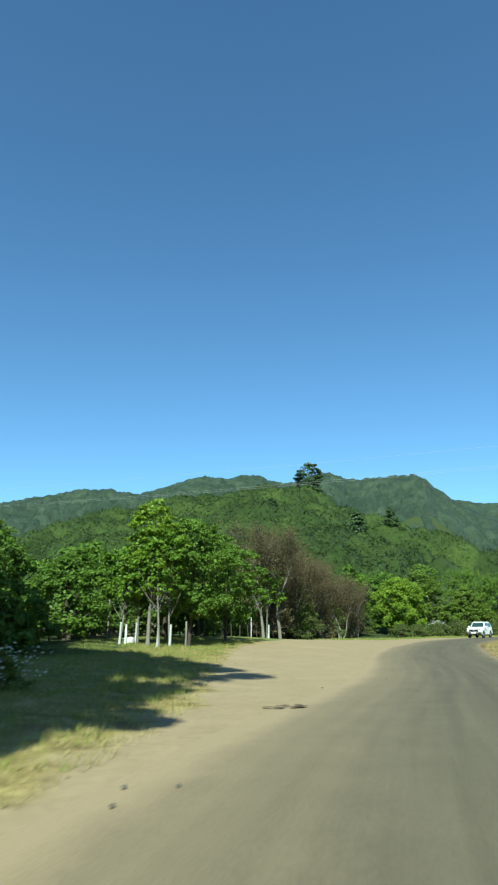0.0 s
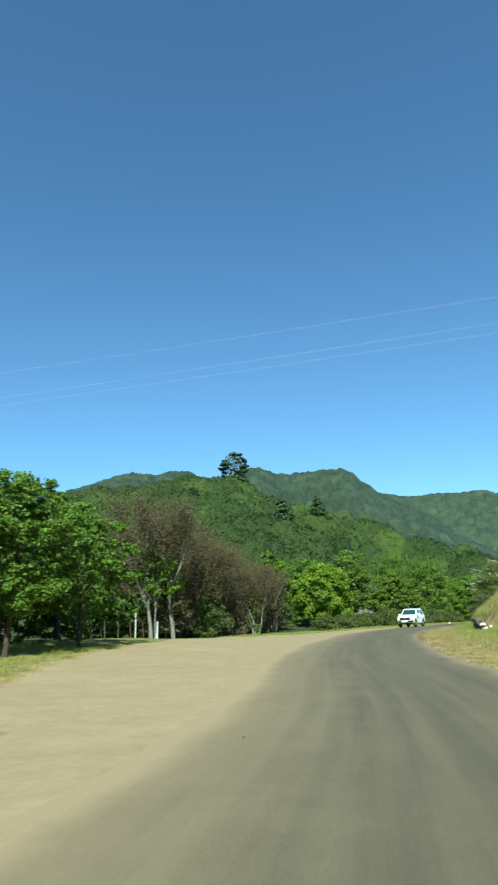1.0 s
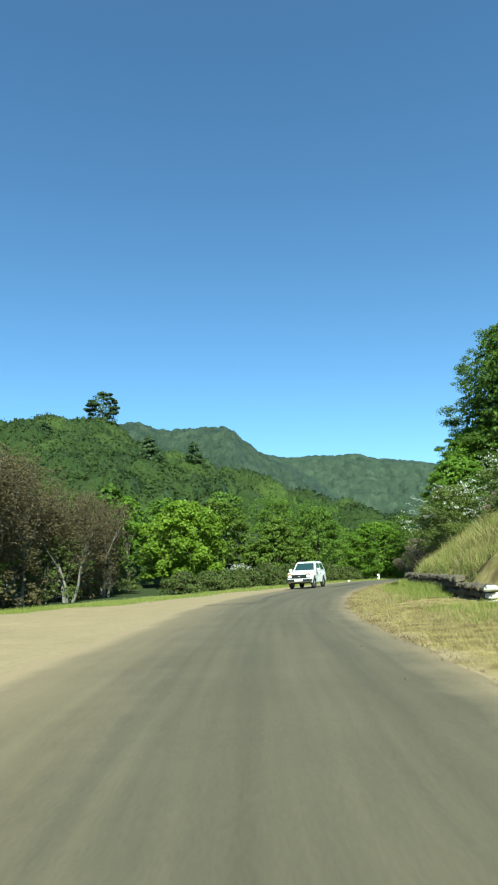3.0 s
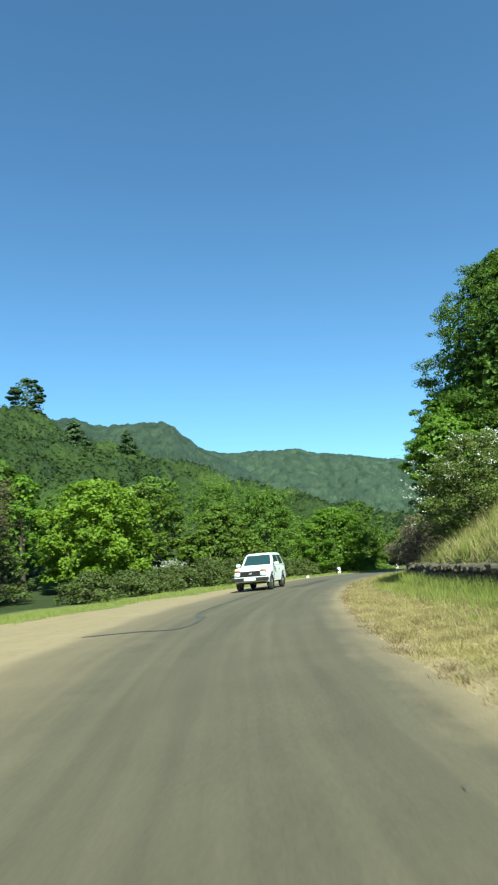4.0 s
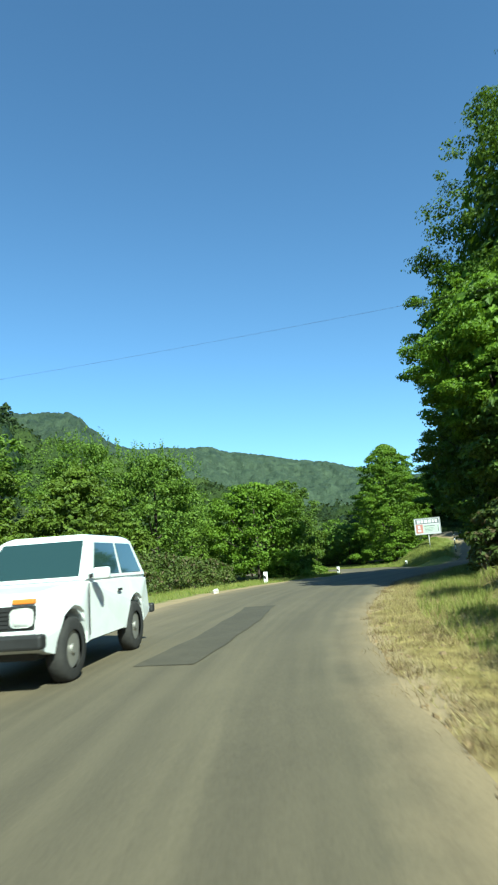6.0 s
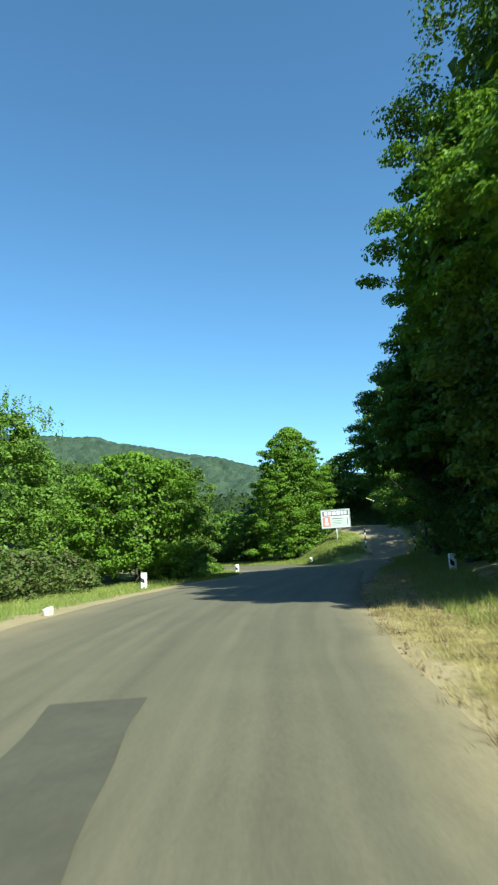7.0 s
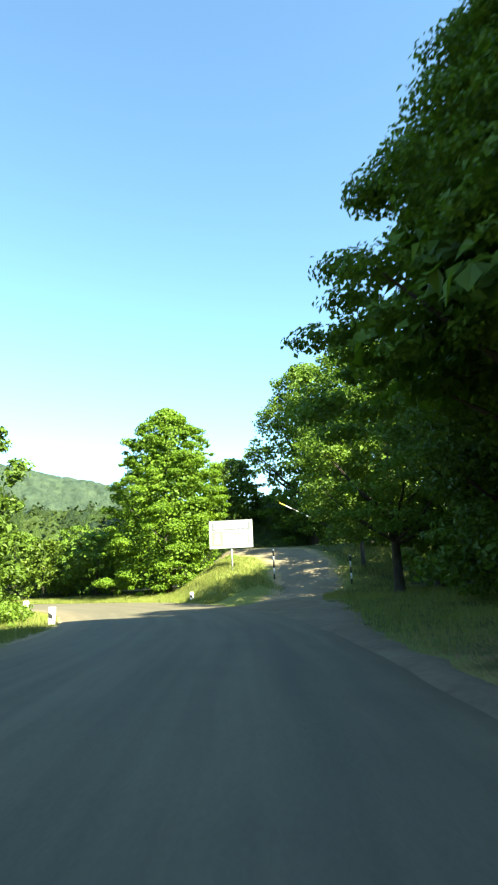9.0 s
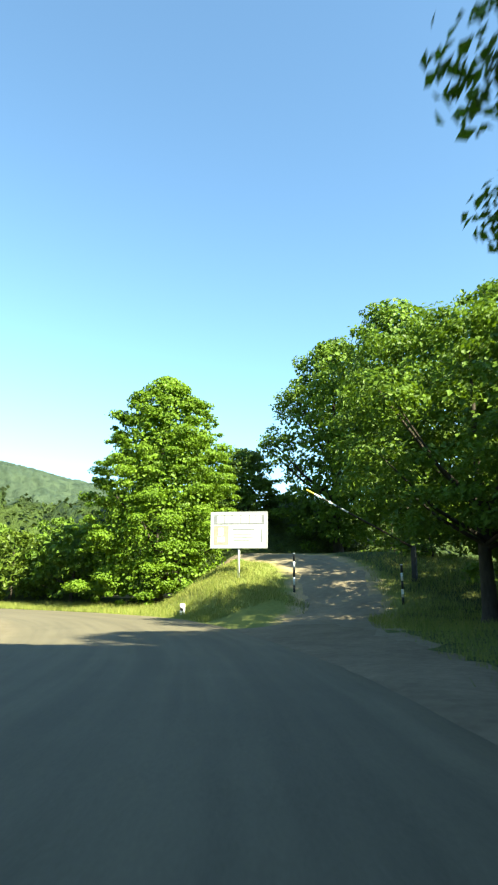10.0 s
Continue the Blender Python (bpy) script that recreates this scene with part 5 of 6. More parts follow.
for course in range(5):
    s = 0.2 * (course % 2)
    while s < along[-1] - 0.2:
        size = rng_w.uniform(0.20, 0.46)
        wx, wy = np.interp(s, along, WALL_LINE[:, 0]), np.interp(s, along, WALL_LINE[:, 1])
        tall = 0.50 + 0.17 * smoothstep(0.5, 6, s)
        zz = 0.10 + course * 0.19
        if zz < tall + 0.1 and not (course >= 4 and rng_w.random() < 0.2):
            i, _, _ = plan([wx], [wy])
            pale = s < 0.25
            ob = new("stone", rng_w.choice(pale_rocks if pale else rocks))
            ob.parent = stone_wall
            ob.matrix_world = pose(wx - 0.06 + rng_w.uniform(-0.06, 0.06), wy + rng_w.uniform(-0.05, 0.05), RZ[i[0]] + zz, rng_w.uniform(-14, 14), rng_w.uniform(-12, 12), 68 + rng_w.uniform(-20, 20)) @ Matrix.Diagonal((size, 0.42, rng_w.uniform(0.20, 0.36), 1))
        s += size * 0.92
rng_v = np.random.default_rng(77)
weed_s, weed_e = rng_v.uniform(4.5, along[-1], 5000), rng_v.uniform(0.15, 0.65, 5000)
grass("wall_weeds", "tall rank weeds growing against the stone wall", GRASS_GREEN, np.interp(weed_s, along, WALL_LINE[:, 0]) - 0.93 * weed_e, np.interp(weed_s, along, WALL_LINE[:, 1]) + 0.36 * weed_e, 0.40, 0.006, 334, 0.6)
white_rock = tagged(new("boulder", rock_mesh("boulder", 431, STONE_PALE, (0.32, 0.26, 0.20))), "pale limestone boulder at the end of a wall", "boulder")
white_rock.matrix_world = pose(20.3, 43.5, gz(20.3, 43.5) + 0.16, 4, 6, 30)
stump_rock = tagged(new("boulder", rock_mesh("boulder", 432, STONE_PALE, (0.5, 0.42, 0.36))), "white boulder in the grass below the trees", "boulder")
stump_rock.matrix_world = pose(-6.2, 32.0, gz(-6.2, 32.0) + 0.14, 3, -4, 12)
verge_rock = tagged(new("boulder", rock_mesh("boulder", 433, STONE_PALE, (0.28, 0.22, 0.2))), "pale stone lying in the verge grass", "boulder")
verge_rock.matrix_world = pose(33.4, 79.7, gz(33.4, 79.7) + 0.06, 3, -4, 60)


# ---- bollards, posts, the gate and the signboard ----
def bollard(x, y, turn, height=0.62, label="squat white concrete bollard with a slanting black band"):
    top = thing("bollard", (x, y, gz(x, y) - 0.04), label, "bollard", "road bollards", turn=turn)
    bm = bmesh.new()
    box(bm, -0.11, -0.08, 0, 0.11, 0.08, height, 0.02)
    part("post", bm, WHITE, top)
    bm = bmesh.new()
    for face in (-1, 1):
        ys = face * 0.083
        quad = [bm.verts.new(c) for c in ((-0.108, ys, height * 0.46), (0.035, ys, height * 0.36), (0.035, ys, height * 0.58), (-0.108, ys, height * 0.76))]
        bm.faces.new(quad if face < 0 else quad[::-1])
    part("band", bm, BLACK, top, "black slanting reflector band")
    return top


bollard(40.3, 86.9, -40)
bollard(54.1, 97.6, -48)
bollard(67.9, 103.7, -50, 0.5)
bollard(58.8, 106.2, -60, 0.7)


def striped_post(x, y, height, label):
    top = thing("gate_post", (x, y, gz(x, y) - 0.05), label, "post", "gate posts")
    n = 5
    for k in range(n):
        bm = bmesh.new()
        bmesh.ops.create_cone(bm, cap_ends=True, segments=14, radius1=0.048, radius2=0.048, depth=height / n, matrix=Matrix.Translation((0, 0, height / n * (k + 0.5))))
        part("stripe", bm, (WHITE, BLACK)[(k + 1) % 2], top, ("white painted stripe", "black painted stripe")[(k + 1) % 2], True)
    bm = bmesh.new()
    bmesh.ops.create_uvsphere(bm, u_segments=12, v_segments=6, radius=0.06, matrix=Matrix.Translation((0, 0, height)) @ Matrix.Diagonal((1, 1, 0.5, 1)))
    part("cap", bm, WHITE, top, "", True)
    return top


striped_post(71.6, 100.4, 1.75, "black and white striped steel gate post beside the track")
striped_post(71.2, 95.1, 1.55, "black and white striped steel gate post beside the track")
barrier = thing("barrier", (74.2, 95.8, gz(74.2, 95.8)), "raised striped barrier pole over the track", "barrier")
# Stand and lower arm carry the trees' shade in their dark colour.
bm = bmesh.new()
box(bm, -0.10, -0.10, 0, 0.10, 0.10, 1.6, 0.02)
part("stand", bm, BLACK, barrier, "steel stand darkened to merge with the shade")
foot = Vector((0, 0, 1.5))
tip = Vector((70.0, 98.7, 4.75)) - Vector((74.2, 95.8, gz(74.2, 95.8)))
part_mesh("arm", Tubes().add([foot, foot.lerp(tip, 0.62)], [0.05, 0.04], 10).mesh("arm", STEEL_DARK), barrier, "lower arm darkened for the shade under the trees")
for k, (u0, u1) in enumerate([(0.62, 0.69), (0.69, 0.73), (0.73, 0.80), (0.80, 0.86), (0.86, 0.93), (0.93, 1.0)]):
    colour = YELLOW if k == 5 else (WHITE, BLACK)[k % 2]
    part_mesh("pole_stripe", Tubes().add([foot.lerp(tip, u0), foot.lerp(tip, u1)], [0.036, 0.036], 10).mesh("pole_stripe", colour), barrier, "yellow pole tip" if k == 5 else ("white pole stripe", "black pole stripe")[k % 2])

# the signboard: white panel, frame, one leg, red block and dark print
sign_turn = math.degrees(math.atan2(101.6 - 103.98, 71.2 - 70.0))
sign = thing("signboard", (70.6, 102.8, gz(70.6, 102.8)), "white roadside signboard with red and black print on steel leg", "sign", turn=sign_turn)
lift = 2.45 - gz(70.6, 102.8)
bm = bmesh.new()
box(bm, -1.33, -0.02, lift, 1.33, 0.02, lift + 1.64, 0.006)
part("panel", bm, WHITE, sign)
bm = bmesh.new()
for x0, z0, x1, z1 in ((-1.35, lift - 0.03, 1.35, lift + 0.03), (-1.35, lift + 1.61, 1.35, lift + 1.67), (-1.36, lift, -1.30, lift + 1.64), (1.30, lift, 1.36, lift + 1.64)):
    box(bm, x0, -0.035, z0, x1, 0.035, z1)
part("frame", bm, STEEL, sign, "thin grey steel frame")
bm = bmesh.new()
bmesh.ops.create_cone(bm, cap_ends=True, segments=12, radius1=0.055, radius2=0.055, depth=lift + 1.5, matrix=Matrix.Translation((0, 0.065, (lift + 1.5) / 2)))
part("leg", bm, WHITE, sign, "pale painted steel leg", True)


def sign_bars(name, bars, material, label):
    bm = bmesh.new()
    for x0, z0, x1, z1 in bars:
        box(bm, x0, -0.032, lift + z0, x1, -0.0225, lift + z1)
    part(name, bm, material, sign, label)


sign_bars("heading_band", [(-1.20, 1.08, 1.22, 1.54)], PRINT, "dark washed-out heading band")
sign_bars("green_field", [(-0.42, 0.14, 1.20, 0.98)], PALE_GREEN, "faded pale green printed field")
sign_bars("red_block", [(-1.20, 0.14, -0.48, 1.02)], RED, "faded red printed block")


def raised_bars(name, bars, material, label):
    bm = bmesh.new()
    for x0, z0, x1, z1 in bars:
        box(bm, x0, -0.037, lift + z0, x1, -0.0315, lift + z1)
    part(name, bm, material, sign, label)


raised_bars("block_print", [(-1.02, 0.26, -0.68, 0.50), (-0.98, 0.56, -0.74, 0.92)], WHITE, "pale emblem on the red block")
for lx, lw in ((-1.04, 0.32), (-0.66, 0.30), (-0.30, 0.36), (0.12, 0.34), (0.52, 0.22), (0.80, 0.26)):
    raised_bars("heading_mark", [(lx, 1.15, lx + lw, 1.48)], WHITE, "thick white heading bar")
raised_bars("small_print", [(-0.30, 0.80, 0.76, 0.87), (-0.26, 0.60, 0.62, 0.64), (-0.26, 0.46, 0.70, 0.50), (-0.26, 0.32, 0.5, 0.36), (1.06, 0.24, 1.13, 0.86)], PRINT, "thin grey print lines")

# small white stake and lime-washed stems in front of the wood
def stake(x, y, height, r, material, label, name="stake", group="stakes at the forest edge"):
    ob = thing(name, (x, y, gz(x, y) - 0.05), label, "post", group)
    part_mesh("pole", Tubes().add([(0, 0, 0), (0.02, 0.01, height * 0.5), (0.01, 0.03, height), (0.01, 0.03, height + 0.01)], [r, r * 0.95, r * 0.85, 0.005], 9).mesh("pole", material), ob)
    return ob


def lime_tree(x, y, height, seed):
    """A young tree with a white-washed stem foot."""
    top = tree("young_tree", x, y, height, height * 0.26, 4600, 0.15, (LEAF_BRIGHT, LEAF_MAPLE)[seed % 2], "slender young tree with a lime-washed white stem foot", "oval", 0.42, 16, bark=BARK_PALE, group="white-stemmed young trees", seed=seed, trunk=0.009)
    part_mesh("whitewash", Tubes().add([(0, 0, 0.02), (0.02, 0.02, 0.5), (0.03, 0.03, 1.1)], [height * 0.0145, height * 0.0108, height * 0.0100], 9).mesh("whitewash", BARK_WHITE), top, "white limewash on the lower stem")
    return top


for k, (tx, ty, th) in enumerate([(-6.5, 31.2, 5.0), (-5.9, 32.2, 4.4), (-4.5, 30.6, 6.0), (-4.0, 31.4, 5.6), (1.4, 50.2, 6.0)]):
    lime_tree(tx, ty, th, 440 + k)
bollard(46.5, 77.5, -42, 0.66, "weathered white concrete bollard in the shaded verge grass")
stake(6.1, 70.4, 1.2, 0.11, WHITE, "white painted stake at the forest edge")
stake(0.0, 50.8, 1.6, 0.05, STEEL, "thin grey stake at the forest edge")
stake(-7.6, 33.2, 2.2, 0.05, BARK_PALE, "thin grey stake at the forest edge")
stake(-3.2, 31.4, 1.3, 0.05, BARK_PALE, "thin grey stake at the forest edge")



def park_lamp(x, y, height):
    """A low lamp: pole with a white-painted foot, collar and frosted globe."""
    top = thing("park_lamp", (x, y, gz(x, y) - 0.05), "slim grey park lamp with frosted globe and white-painted foot", "lamp", "park lamps")
    part_mesh("pole", Tubes().add([(0, 0, 0), (0, 0, height)], [0.045, 0.035], 10).mesh("pole", STEEL_DARK), top)
    part_mesh("painted_foot", Tubes().add([(0, 0, 0), (0, 0, height * 0.42)], [0.062, 0.056], 10).mesh("painted_foot", WHITE), top, "white-painted lower pole")
    part_mesh("collar", Tubes().add([(0, 0, height - 0.04), (0, 0, height + 0.06)], [0.07, 0.10], 12).mesh("collar", STEEL_DARK), top)
    bm = bmesh.new()
    bmesh.ops.create_uvsphere(bm, u_segments=16, v_segments=10, radius=0.17, matrix=Matrix.Translation((0, 0, height + 0.19)))
    part("globe", bm, FROSTED, top, "frosted glass globe", True)
    return top


FROSTED = Nodes("frosted_glass")
FROSTED.bsdf.inputs["Transmission Weight"].default_value = 0.5
FROSTED = FROSTED.base((0.62, 0.68, 0.70), 0.35, 0.0, 0.5)
park_lamp(-6.3, 31.7, 2.35)
park_lamp(-8.0, 46.0, 2.4)
shed = thing("shed", (-12.0, 47.0, gz(-12.0, 47.0) - 0.1), "long low shed with dark board walls under the trees", "shed", turn=8)
for k in range(24):
    bm = bmesh.new()
    box(bm, -4.8 + 0.4 * k, -0.03, 0.0, -4.42 + 0.4 * k, 0.02, 2.1, 0.008)
    part("wall_board", bm, STONE, shed)
bm = bmesh.new()
box(bm, -4.75, 0.03, 0.0, 4.75, 3.2, 2.05)
part("body", bm, STONE, shed, "dark rear walls")
bm = bmesh.new()
box(bm, -5.1, -0.5, 2.1, 5.1, 3.6, 2.2, 0.02, pose(0, 0, 0, 4))
part("roof", bm, STEEL_DARK, shed, "rusty sheet roof")


def fence(points, gap=1.6, height=1.15):
    top = thing("wire_fence", (0, 0, 0), "old picket and wire fence in front of the wood", "fence")
    p = smooth_table(points, 12)
    s = np.concatenate([[0], np.cumsum(np.hypot(*np.diff(p, axis=0).T))])
    rng = random.Random(9)
    tops = []
    for d in np.arange(0, s[-1], gap):
        x, y = np.interp(d, s, p[:, 0]), np.interp(d, s, p[:, 1])
        z, h = gz(x, y), height * rng.uniform(0.85, 1.1)
        lean = Vector((rng.uniform(-0.08, 0.08), rng.uniform(-0.08, 0.08), 0))
        a = Vector((x, y, z - 0.1))
        part_mesh("fence_post", Tubes().add([a, a + lean + Vector((0, 0, h))], [0.045, 0.035], 6).mesh("fence_post", BARK), top)
        tops.append(a + lean)
    for w in (0.4, 0.75, 1.0):
        part_mesh("fence_wire", Tubes().add([q + Vector((0, 0, w)) for q in tops], [0.005] * len(tops), 4).mesh("fence_wire", STEEL_DARK), top)


fence([(-15, 31), (-8, 34.5), (-4.0, 41), (-0.6, 49.5), (3.5, 58), (6.0, 66)])


# ---- overhead wires ----
def wire(a, b, sag, name="overhead_wire", radius=0.0022, material=None):
    a, b = Vector(a), Vector(b)
    pts = [a.lerp(b, k / 24) - Vector((0, 0, sag * (1 - (2 * k / 24 - 1) ** 2))) for k in range(25)]
    me = Tubes().add(pts, [radius] * 25, 6).mesh(name, material or CABLE)
    return tagged(new(name, me), "thin aluminium power wire strung over the road", "wire", "overhead wires")


wire((-30, 36.6, 7.75), (48, 5.8, 7.8), 0.9)
wire((-30, 35.9, 7.65), (48, 5.1, 7.75), 0.9)
wire((-30, 35.8, 8.55), (48, 6.5, 8.65), 0.9)
wire((8, 92.6, 7.2), (50, 45.4, 7.6), 1.3, material=CABLE_DARK)

# ---- repairs and marks on the road ----
tagged(new("asphalt_patch", band([(25.05, 65.2), (26.72, 67.02), (28.6, 69.25), (30.1, 71.15)], 0.72, PATCH, "asphalt_patch", 0.006, 0.09)), "long dark patch of newer asphalt", "road patch", "", "structure")
tagged(new("tar_seam", band([(14.4, 53.4), (15.4, 52.9), (16.2, 52.5), (17.2, 54.3), (17.8, 56.2), (20.5, 60.4), (23.0, 64.0)], 0.12, TAR, "tar_seam", 0.008, 0.7)), "dark tar seam across the asphalt", "road seam", "", "structure")


def hollow(x, y, length, wide, turn, seed, lift):
    """A ragged shallow hollow of darker earth with broken rim pieces."""
    rng = random.Random(seed)
    bm = bmesh.new()
    for j in range(7):
        cx, cy = rng.gauss(0, 0.3) * length, rng.gauss(0, 0.28) * wide
        rl, rw = length * rng.uniform(0.10, 0.26), wide * rng.uniform(0.12, 0.3)
        ring = [bm.verts.new((cx + math.cos(a) * rl * rng.uniform(0.6, 1.2), cy + math.sin(a) * rw * rng.uniform(0.6, 1.2), 0.0008 * j)) for a in np.linspace(0, 2 * np.pi, 16)[:-1]]
        bm.faces.new(ring)
    me = bpy.data.meshes.new("pothole")
    bm.to_mesh(me)
    bm.free()
    me.materials.append(DAMP)
    ob = tagged(new("pothole", me), "shallow ragged hollow in the dusty shoulder", "pothole", "", "structure")
    ob.matrix_world = pose(x, y, float(RZ[plan([x], [y])[0][0]]) + lift, 0, -1.3, turn)


hollow(0.84, 10.25, 0.48, 0.42, 20, 3, 0.015)
hollow(1.06, 10.2, 0.28, 0.20, 10, 8, 0.022)
for k, (tx, ty) in enumerate([(-0.75, 4.7), (-0.32, 4.72), (-0.72, 4.15), (-0.4, 22.0), (5.2, 16.0), (1.8, 14.0), (10.9, 31.6), (9.4, 31.0), (11.5, 33.2), (6.1, 20.6), (6.9, 21.4), (7.3, 20.2), (8.2, 22.0), (5.0, 19.4), (8.9, 24.6), (9.6, 27.5), (10.4, 30.2), (8.0, 26.4), (12.6, 36.0), (13.4, 38.6), (3.9, 17.2), (9.9, 33.4), (14.9, 43.0), (9.2, 29.7), (9.42, 29.75), (9.25, 29.5), (9.7, 29.4), (10.3, 29.2), (11.6, 30.4), (11.75, 30.5), (11.0, 28.9)]):
    clod = tagged(new("pebble", rock_mesh("pebble", 450 + k, TAR, (0.042, 0.032, 0.02))), "small dark clod lying on the dusty road", "stone", "clods on the road")
    clod.matrix_world = pose(tx, ty, max(gz(tx, ty), float(RZ[plan([tx], [ty])[0][0]])) + 0.03, 0, 0, 40 * k)


# ---- the white off-road car on the far lane ----
CAR_WHITE = Nodes("white_car_paint")
CAR_WHITE.bsdf.inputs["Coat Weight"].default_value = 0.4
CAR_WHITE = CAR_WHITE.base(CAR_WHITE.ramp(CAR_WHITE.noise(3.0), (0.3, (0.70, 0.72, 0.71)), (0.7, (0.80, 0.81, 0.80))), 0.35, 0.0, 0.5)
# The teal base colour stands for sky mirrored in the panes.
GLASS = Nodes("sky_teal_car_glass")
GLASS.bsdf.inputs["Coat Weight"].default_value = 0.5
GLASS = GLASS.base((0.022, 0.046, 0.044), 0.05, 0.0, 0.8)
RUBBER = speckled("tyre_rubber", (0.018, 0.018, 0.018), (0.045, 0.043, 0.040), 12.0, 0.9)
TRIM = speckled("black_plastic_trim", (0.015, 0.015, 0.015), (0.03, 0.03, 0.03), 10.0, 0.55, 0.1)
AMBER = Nodes("amber_lens").base((0.60, 0.20, 0.03), 0.3, 0.0, 0.5)
LAMP = Nodes("headlamp_glass").base((0.72, 0.73, 0.70), 0.08, 0.0, 0.7)
RIM = Nodes("steel_rim").base((0.42, 0.41, 0.38), 0.4, 0.7)


def car(x, y, turn):
    """A boxy three-door off-road car; its nose points along -y before it is turned."""
    i, _, _ = plan([x], [y])
    top = thing("off_road_car", (x, y, float(RZ[i[0]]) + 0.045), "white boxy off-road car with black bumper on the asphalt", "car", turn=turn)
    # side outline with wheel arches, from the nose to the tail
    nose, tail, front, rear, arch = -1.86, 1.86, -1.12, 1.08, 0.40

    def arc(c, flip):
        a = np.linspace(0, np.pi, 11)
        return [(c - arch * math.cos(w) * (1 if flip else -1), 0.34 + arch * 1.04 * math.sin(w)) for w in a]

    under = [(nose + 0.04, 0.42)] + arc(front, True) + [(front + arch + 0.1, 0.36), (rear - arch - 0.1, 0.36)] + arc(rear, True) + [(tail - 0.03, 0.46)]
    over = [(tail, 0.62), (tail - 0.02, 1.02), (0.9, 1.03), (-0.62, 1.04), (-1.2, 1.02), (nose + 0.10, 0.97), (nose + 0.03, 0.92), (nose, 0.60)]
    ring = under + over
    bm = bmesh.new()

    def wide(yy, zz):
        return 0.80 - 0.05 * smoothstep(-1.2, nose, yy) - 0.03 * smoothstep(1.3, tail, yy) - 0.05 * smoothstep(0.75, 1.04, zz) - 0.03 * smoothstep(0.6, 0.3, zz)

    sides = []
    for sx in (-1, 1):
        sides.append([bm.verts.new((sx * float(wide(a, b)), a, b)) for a, b in ring])
    n = len(ring)
    bm.faces.new(sides[0])
    bm.faces.new(sides[1][::-1])
    for k in range(n):
        bm.faces.new((sides[0][k], sides[1][k], sides[1][(k + 1) % n], sides[0][(k + 1) % n]))
    bmesh.ops.recalc_face_normals(bm, faces=bm.faces)
    rim_edges = [e for e in bm.edges if all(v.co.z > 0.55 for v in e.verts) and len(e.link_faces) == 2 and e.calc_face_angle(0) > 0.6]
    bmesh.ops.bevel(bm, geom=rim_edges, offset=0.035, segments=3, affect="EDGES")
    bmesh.ops.triangulate(bm, faces=[f for f in bm.faces if len(f.verts) > 4])
    body = part("body", bm, CAR_WHITE, top)
    # the cabin, leaning in towards the roof
    belt = [(-0.74, -0.66, 1.035), (0.74, -0.66, 1.035), (0.73, 1.80, 1.015), (-0.73, 1.80, 1.015)]
    roof = [(-0.60, -0.16, 1.56), (0.60, -0.16, 1.56), (0.58, 1.52, 1.57), (-0.58, 1.52, 1.57)]
    bm = bmesh.new()
    lo, hi = [bm.verts.new(c) for c in belt], [bm.verts.new(c) for c in roof]
    for k in range(4):
        bm.faces.new((lo[k], lo[(k + 1) % 4], hi[(k + 1) % 4], hi[k]))
    crown = [bm.verts.new((c[0] * 0.82, 0.2 + (c[1] - 0.2) * 0.86 + 0.05, c[2] + 0.055)) for c in roof]
    for k in range(4):
        bm.faces.new((hi[k], hi[(k + 1) % 4], crown[(k + 1) % 4], crown[k]))
    bm.faces.new(crown)
    bm.faces.new(lo[::-1])
    bmesh.ops.recalc_face_normals(bm, faces=bm.faces)
    bmesh.ops.bevel(bm, geom=list(bm.edges), offset=0.02, segments=2, affect="EDGES")
    part("cabin", bm, CAR_WHITE, top)

    def pane(name, a, b, c, d, inset, label, split=None):
        """A pane on the cabin face a-b-c-d (belt left, belt right, roof right, roof left)."""
        a, b, c, d = (Vector(v) for v in (a, b, c, d))
        nrm = (b - a).cross(d - a).normalized()
        u0, u1, v0, v1 = inset

        def at(u, v):
            return a.lerp(b, u).lerp(d.lerp(c, u), v) + nrm * 0.008

        bm = bmesh.new()
        outer = [bm.verts.new(at(u, v)) for u, v in ((u0, v0), (u1, v0), (u1, v1), (u0, v1))]
        bm.faces.new(outer)
        made = bmesh.ops.extrude_face_region(bm, geom=list(bm.faces))
        bmesh.ops.translate(bm, vec=nrm * -0.012, verts=[v for v in made["geom"] if isinstance(v, bmesh.types.BMVert)])
        bmesh.ops.recalc_face_normals(bm, faces=bm.faces)
        glass = part(name, bm, GLASS, top, label)
        return glass

    pane("windscreen", belt[0], belt[1], roof[1], roof[0], (0.06, 0.94, 0.10, 0.93), "dark windscreen")
    pane("rear_window", belt[2], belt[3], roof[3], roof[2], (0.1, 0.9, 0.2, 0.88), "dark rear window")
    for side in (0, 1):
        q = (belt[1], belt[2], roof[2], roof[1]) if side else (belt[3], belt[0], roof[0], roof[3])
        spans = ((0.10, 0.50), (0.55, 0.92)) if side else ((0.50, 0.90), (0.08, 0.45))
        for span in spans:
            pane("side_window", *q, (*span, 0.12, 0.88), "dark side window")
    # nose
    bm = bmesh.new()
    box(bm, -0.70, nose - 0.012, 0.62, 0.70, nose + 0.05, 0.85, 0.01)
    grille = part("grille", bm, TRIM, top, "black slatted grille")
    for k in range(5):
        bm = bmesh.new()
        box(bm, -0.44, nose - 0.022, 0.645 + 0.04 * k, 0.44, nose - 0.010, 0.662 + 0.04 * k)
        part("slat", bm, TRIM, grille)
    bm = bmesh.new()
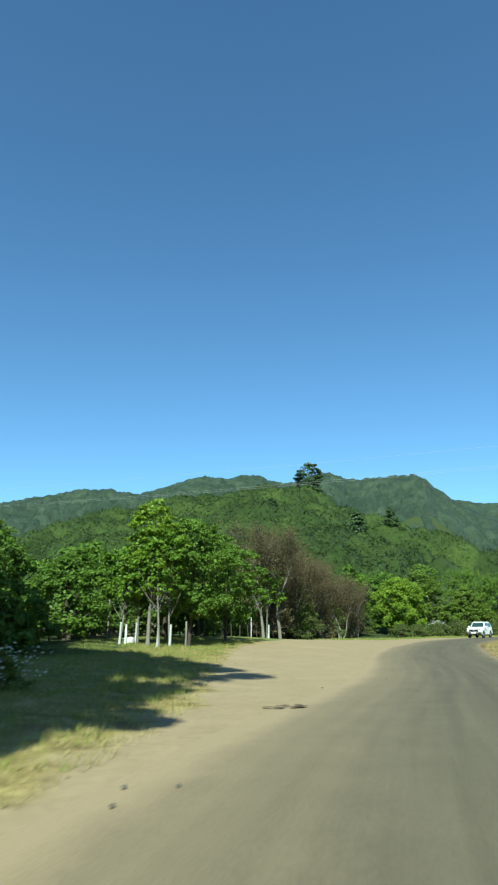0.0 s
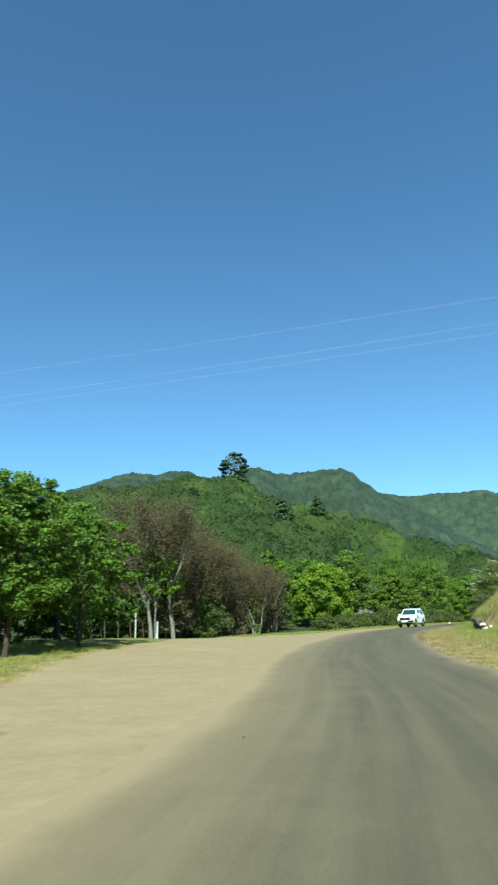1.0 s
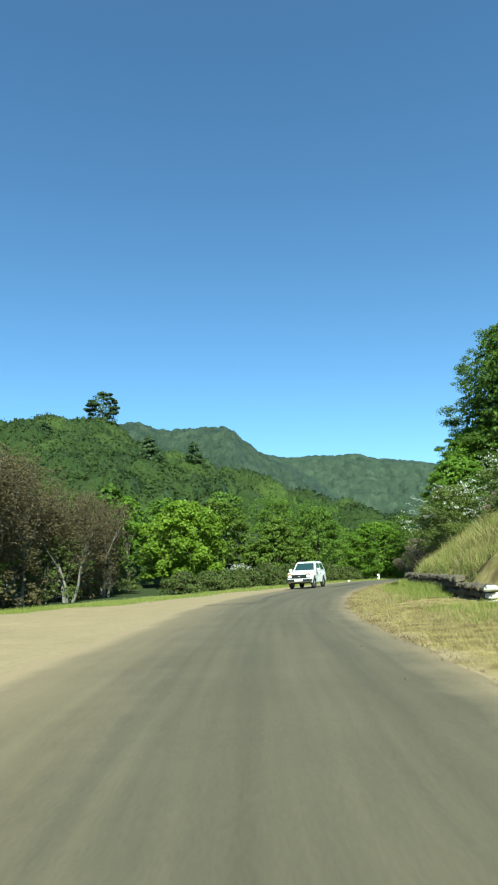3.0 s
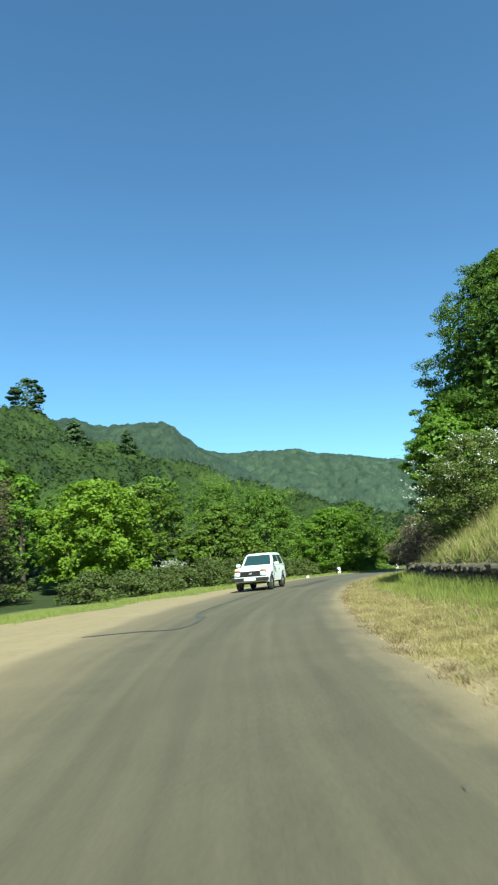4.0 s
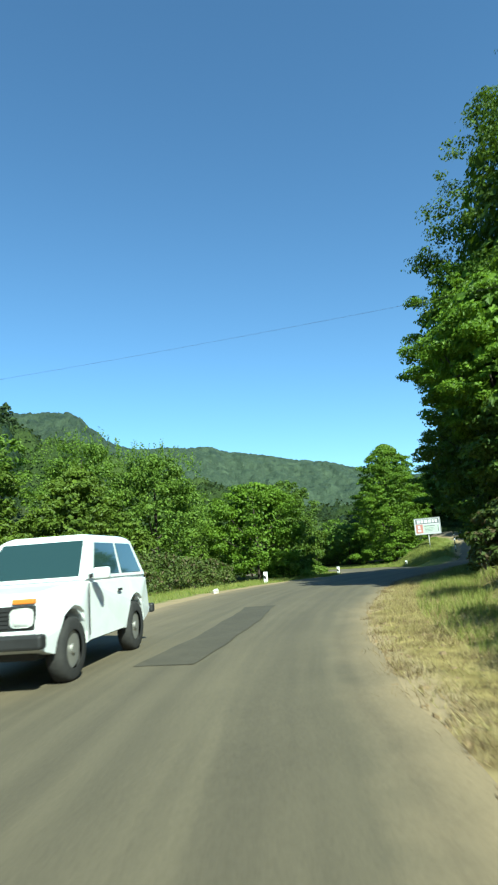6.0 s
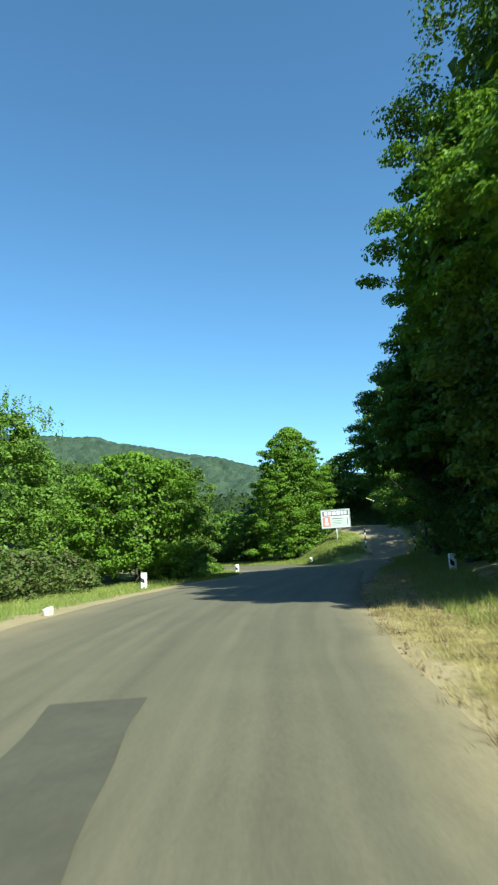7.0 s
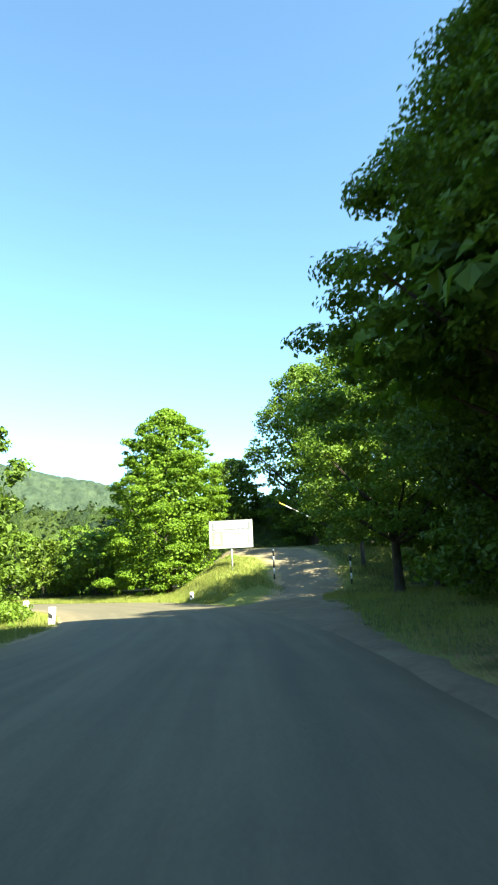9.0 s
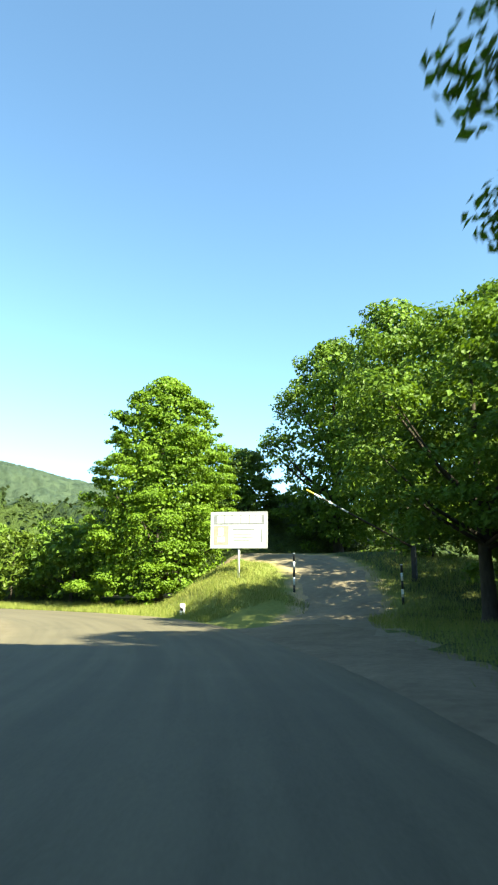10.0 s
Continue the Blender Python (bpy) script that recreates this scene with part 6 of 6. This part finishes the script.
    bmesh.ops.create_uvsphere(bm, u_segments=14, v_segments=8, radius=0.5, matrix=Matrix.Translation((0, nose - 0.02, 0.735)) @ Matrix.Diagonal((0.15, 0.02, 0.08, 1)))
    part("badge", bm, RIM, grille, "small oval metal badge", True)
    for sx in (-1, 1):
        bm = bmesh.new()
        box(bm, sx * 0.575 - 0.115, nose - 0.04, 0.645, sx * 0.575 + 0.115, nose + 0.02, 0.83, 0.05)
        part("headlight", bm, LAMP, top, "clear round-cornered headlight", True)
        bm = bmesh.new()
        box(bm, sx * 0.58 - 0.12, nose - 0.005, 0.866, sx * 0.58 + 0.12, nose + 0.06, 0.915, 0.012)
        part("turn_signal", bm, AMBER, top, "amber turn signal")
        bm = bmesh.new()
        box(bm, sx * 0.90 - 0.10, -0.60, 1.04, sx * 0.90 + 0.10, -0.50, 1.18, 0.03)
        mirror = part("side_mirror", bm, CAR_WHITE, top, "white side mirror", True)
        part_mesh("mirror_arm", Tubes().add([(sx * 0.74, -0.52, 1.08), (sx * 0.84, -0.54, 1.10)], [0.025, 0.025], 8).mesh("mirror_arm", TRIM), mirror)
        bm = bmesh.new()
        box(bm, sx * 0.805 - 0.01, 0.30, 0.86, sx * 0.805 + 0.012, 0.44, 0.89, 0.006)
        part("door_handle", bm, TRIM, top, "black door handle")
        bm = bmesh.new()
        box(bm, sx * 0.80 - 0.006, -0.70, 0.42, sx * 0.80 + 0.004, -0.69, 1.0)
        part("door_gap", bm, TRIM, top)
        bm = bmesh.new()
        box(bm, sx * 0.62 - 0.09, tail - 0.01, 0.72, sx * 0.62 + 0.09, tail + 0.02, 0.86, 0.01)
        part("tail_light", bm, RED, top, "red tail light")
    for y0, y1, name in ((nose - 0.12, nose + 0.02, "front_bumper"), (tail - 0.02, tail + 0.10, "rear_bumper")):
        bm = bmesh.new()
        box(bm, -0.82, y0, 0.44, 0.82, y1, 0.58, 0.03)
        part(name, bm, TRIM, top, "black bumper")
    bm = bmesh.new()
    box(bm, -0.26, nose - 0.135, 0.455, 0.26, nose - 0.122, 0.565, 0.004)
    part("number_plate", bm, WHITE, top, "plain white number plate")
    for y0, sx in ((front, -1), (front, 1), (rear, -1), (rear, 1)):
        wheel = new("wheel")
        wheel.parent = top
        wheel.location = (sx * 0.70, y0, 0.335)
        wheel.rotation_euler = (0, radians(90), 0)
        bm = bmesh.new()
        prof = [(0.20, -0.09), (0.30, -0.098), (0.335, -0.07), (0.342, 0.0), (0.335, 0.07), (0.30, 0.098), (0.20, 0.09)]
        loops = [[bm.verts.new((r * math.cos(a), r * math.sin(a), h)) for r, h in prof] for a in np.linspace(0, 2 * np.pi, 29)[:-1]]
        for k in range(28):
            for m in range(len(prof) - 1):
                bm.faces.new((loops[k][m], loops[(k + 1) % 28][m], loops[(k + 1) % 28][m + 1], loops[k][m + 1]))
        part("tyre", bm, RUBBER, wheel, "black off-road tyre", True)
        bm = bmesh.new()
        bmesh.ops.create_cone(bm, cap_ends=True, segments=24, radius1=0.20, radius2=0.20, depth=0.12)
        bmesh.ops.create_cone(bm, cap_ends=True, segments=16, radius1=0.07, radius2=0.05, depth=0.17)
        part("rim", bm, RIM, wheel, "dull steel rim")
    bm = bmesh.new()
    box(bm, -0.62, nose + 0.2, 0.30, 0.62, tail - 0.2, 0.50, 0.03)
    part("chassis", bm, TRIM, top, "dark chassis")
    return top


car(24.1, 66.55, -38)
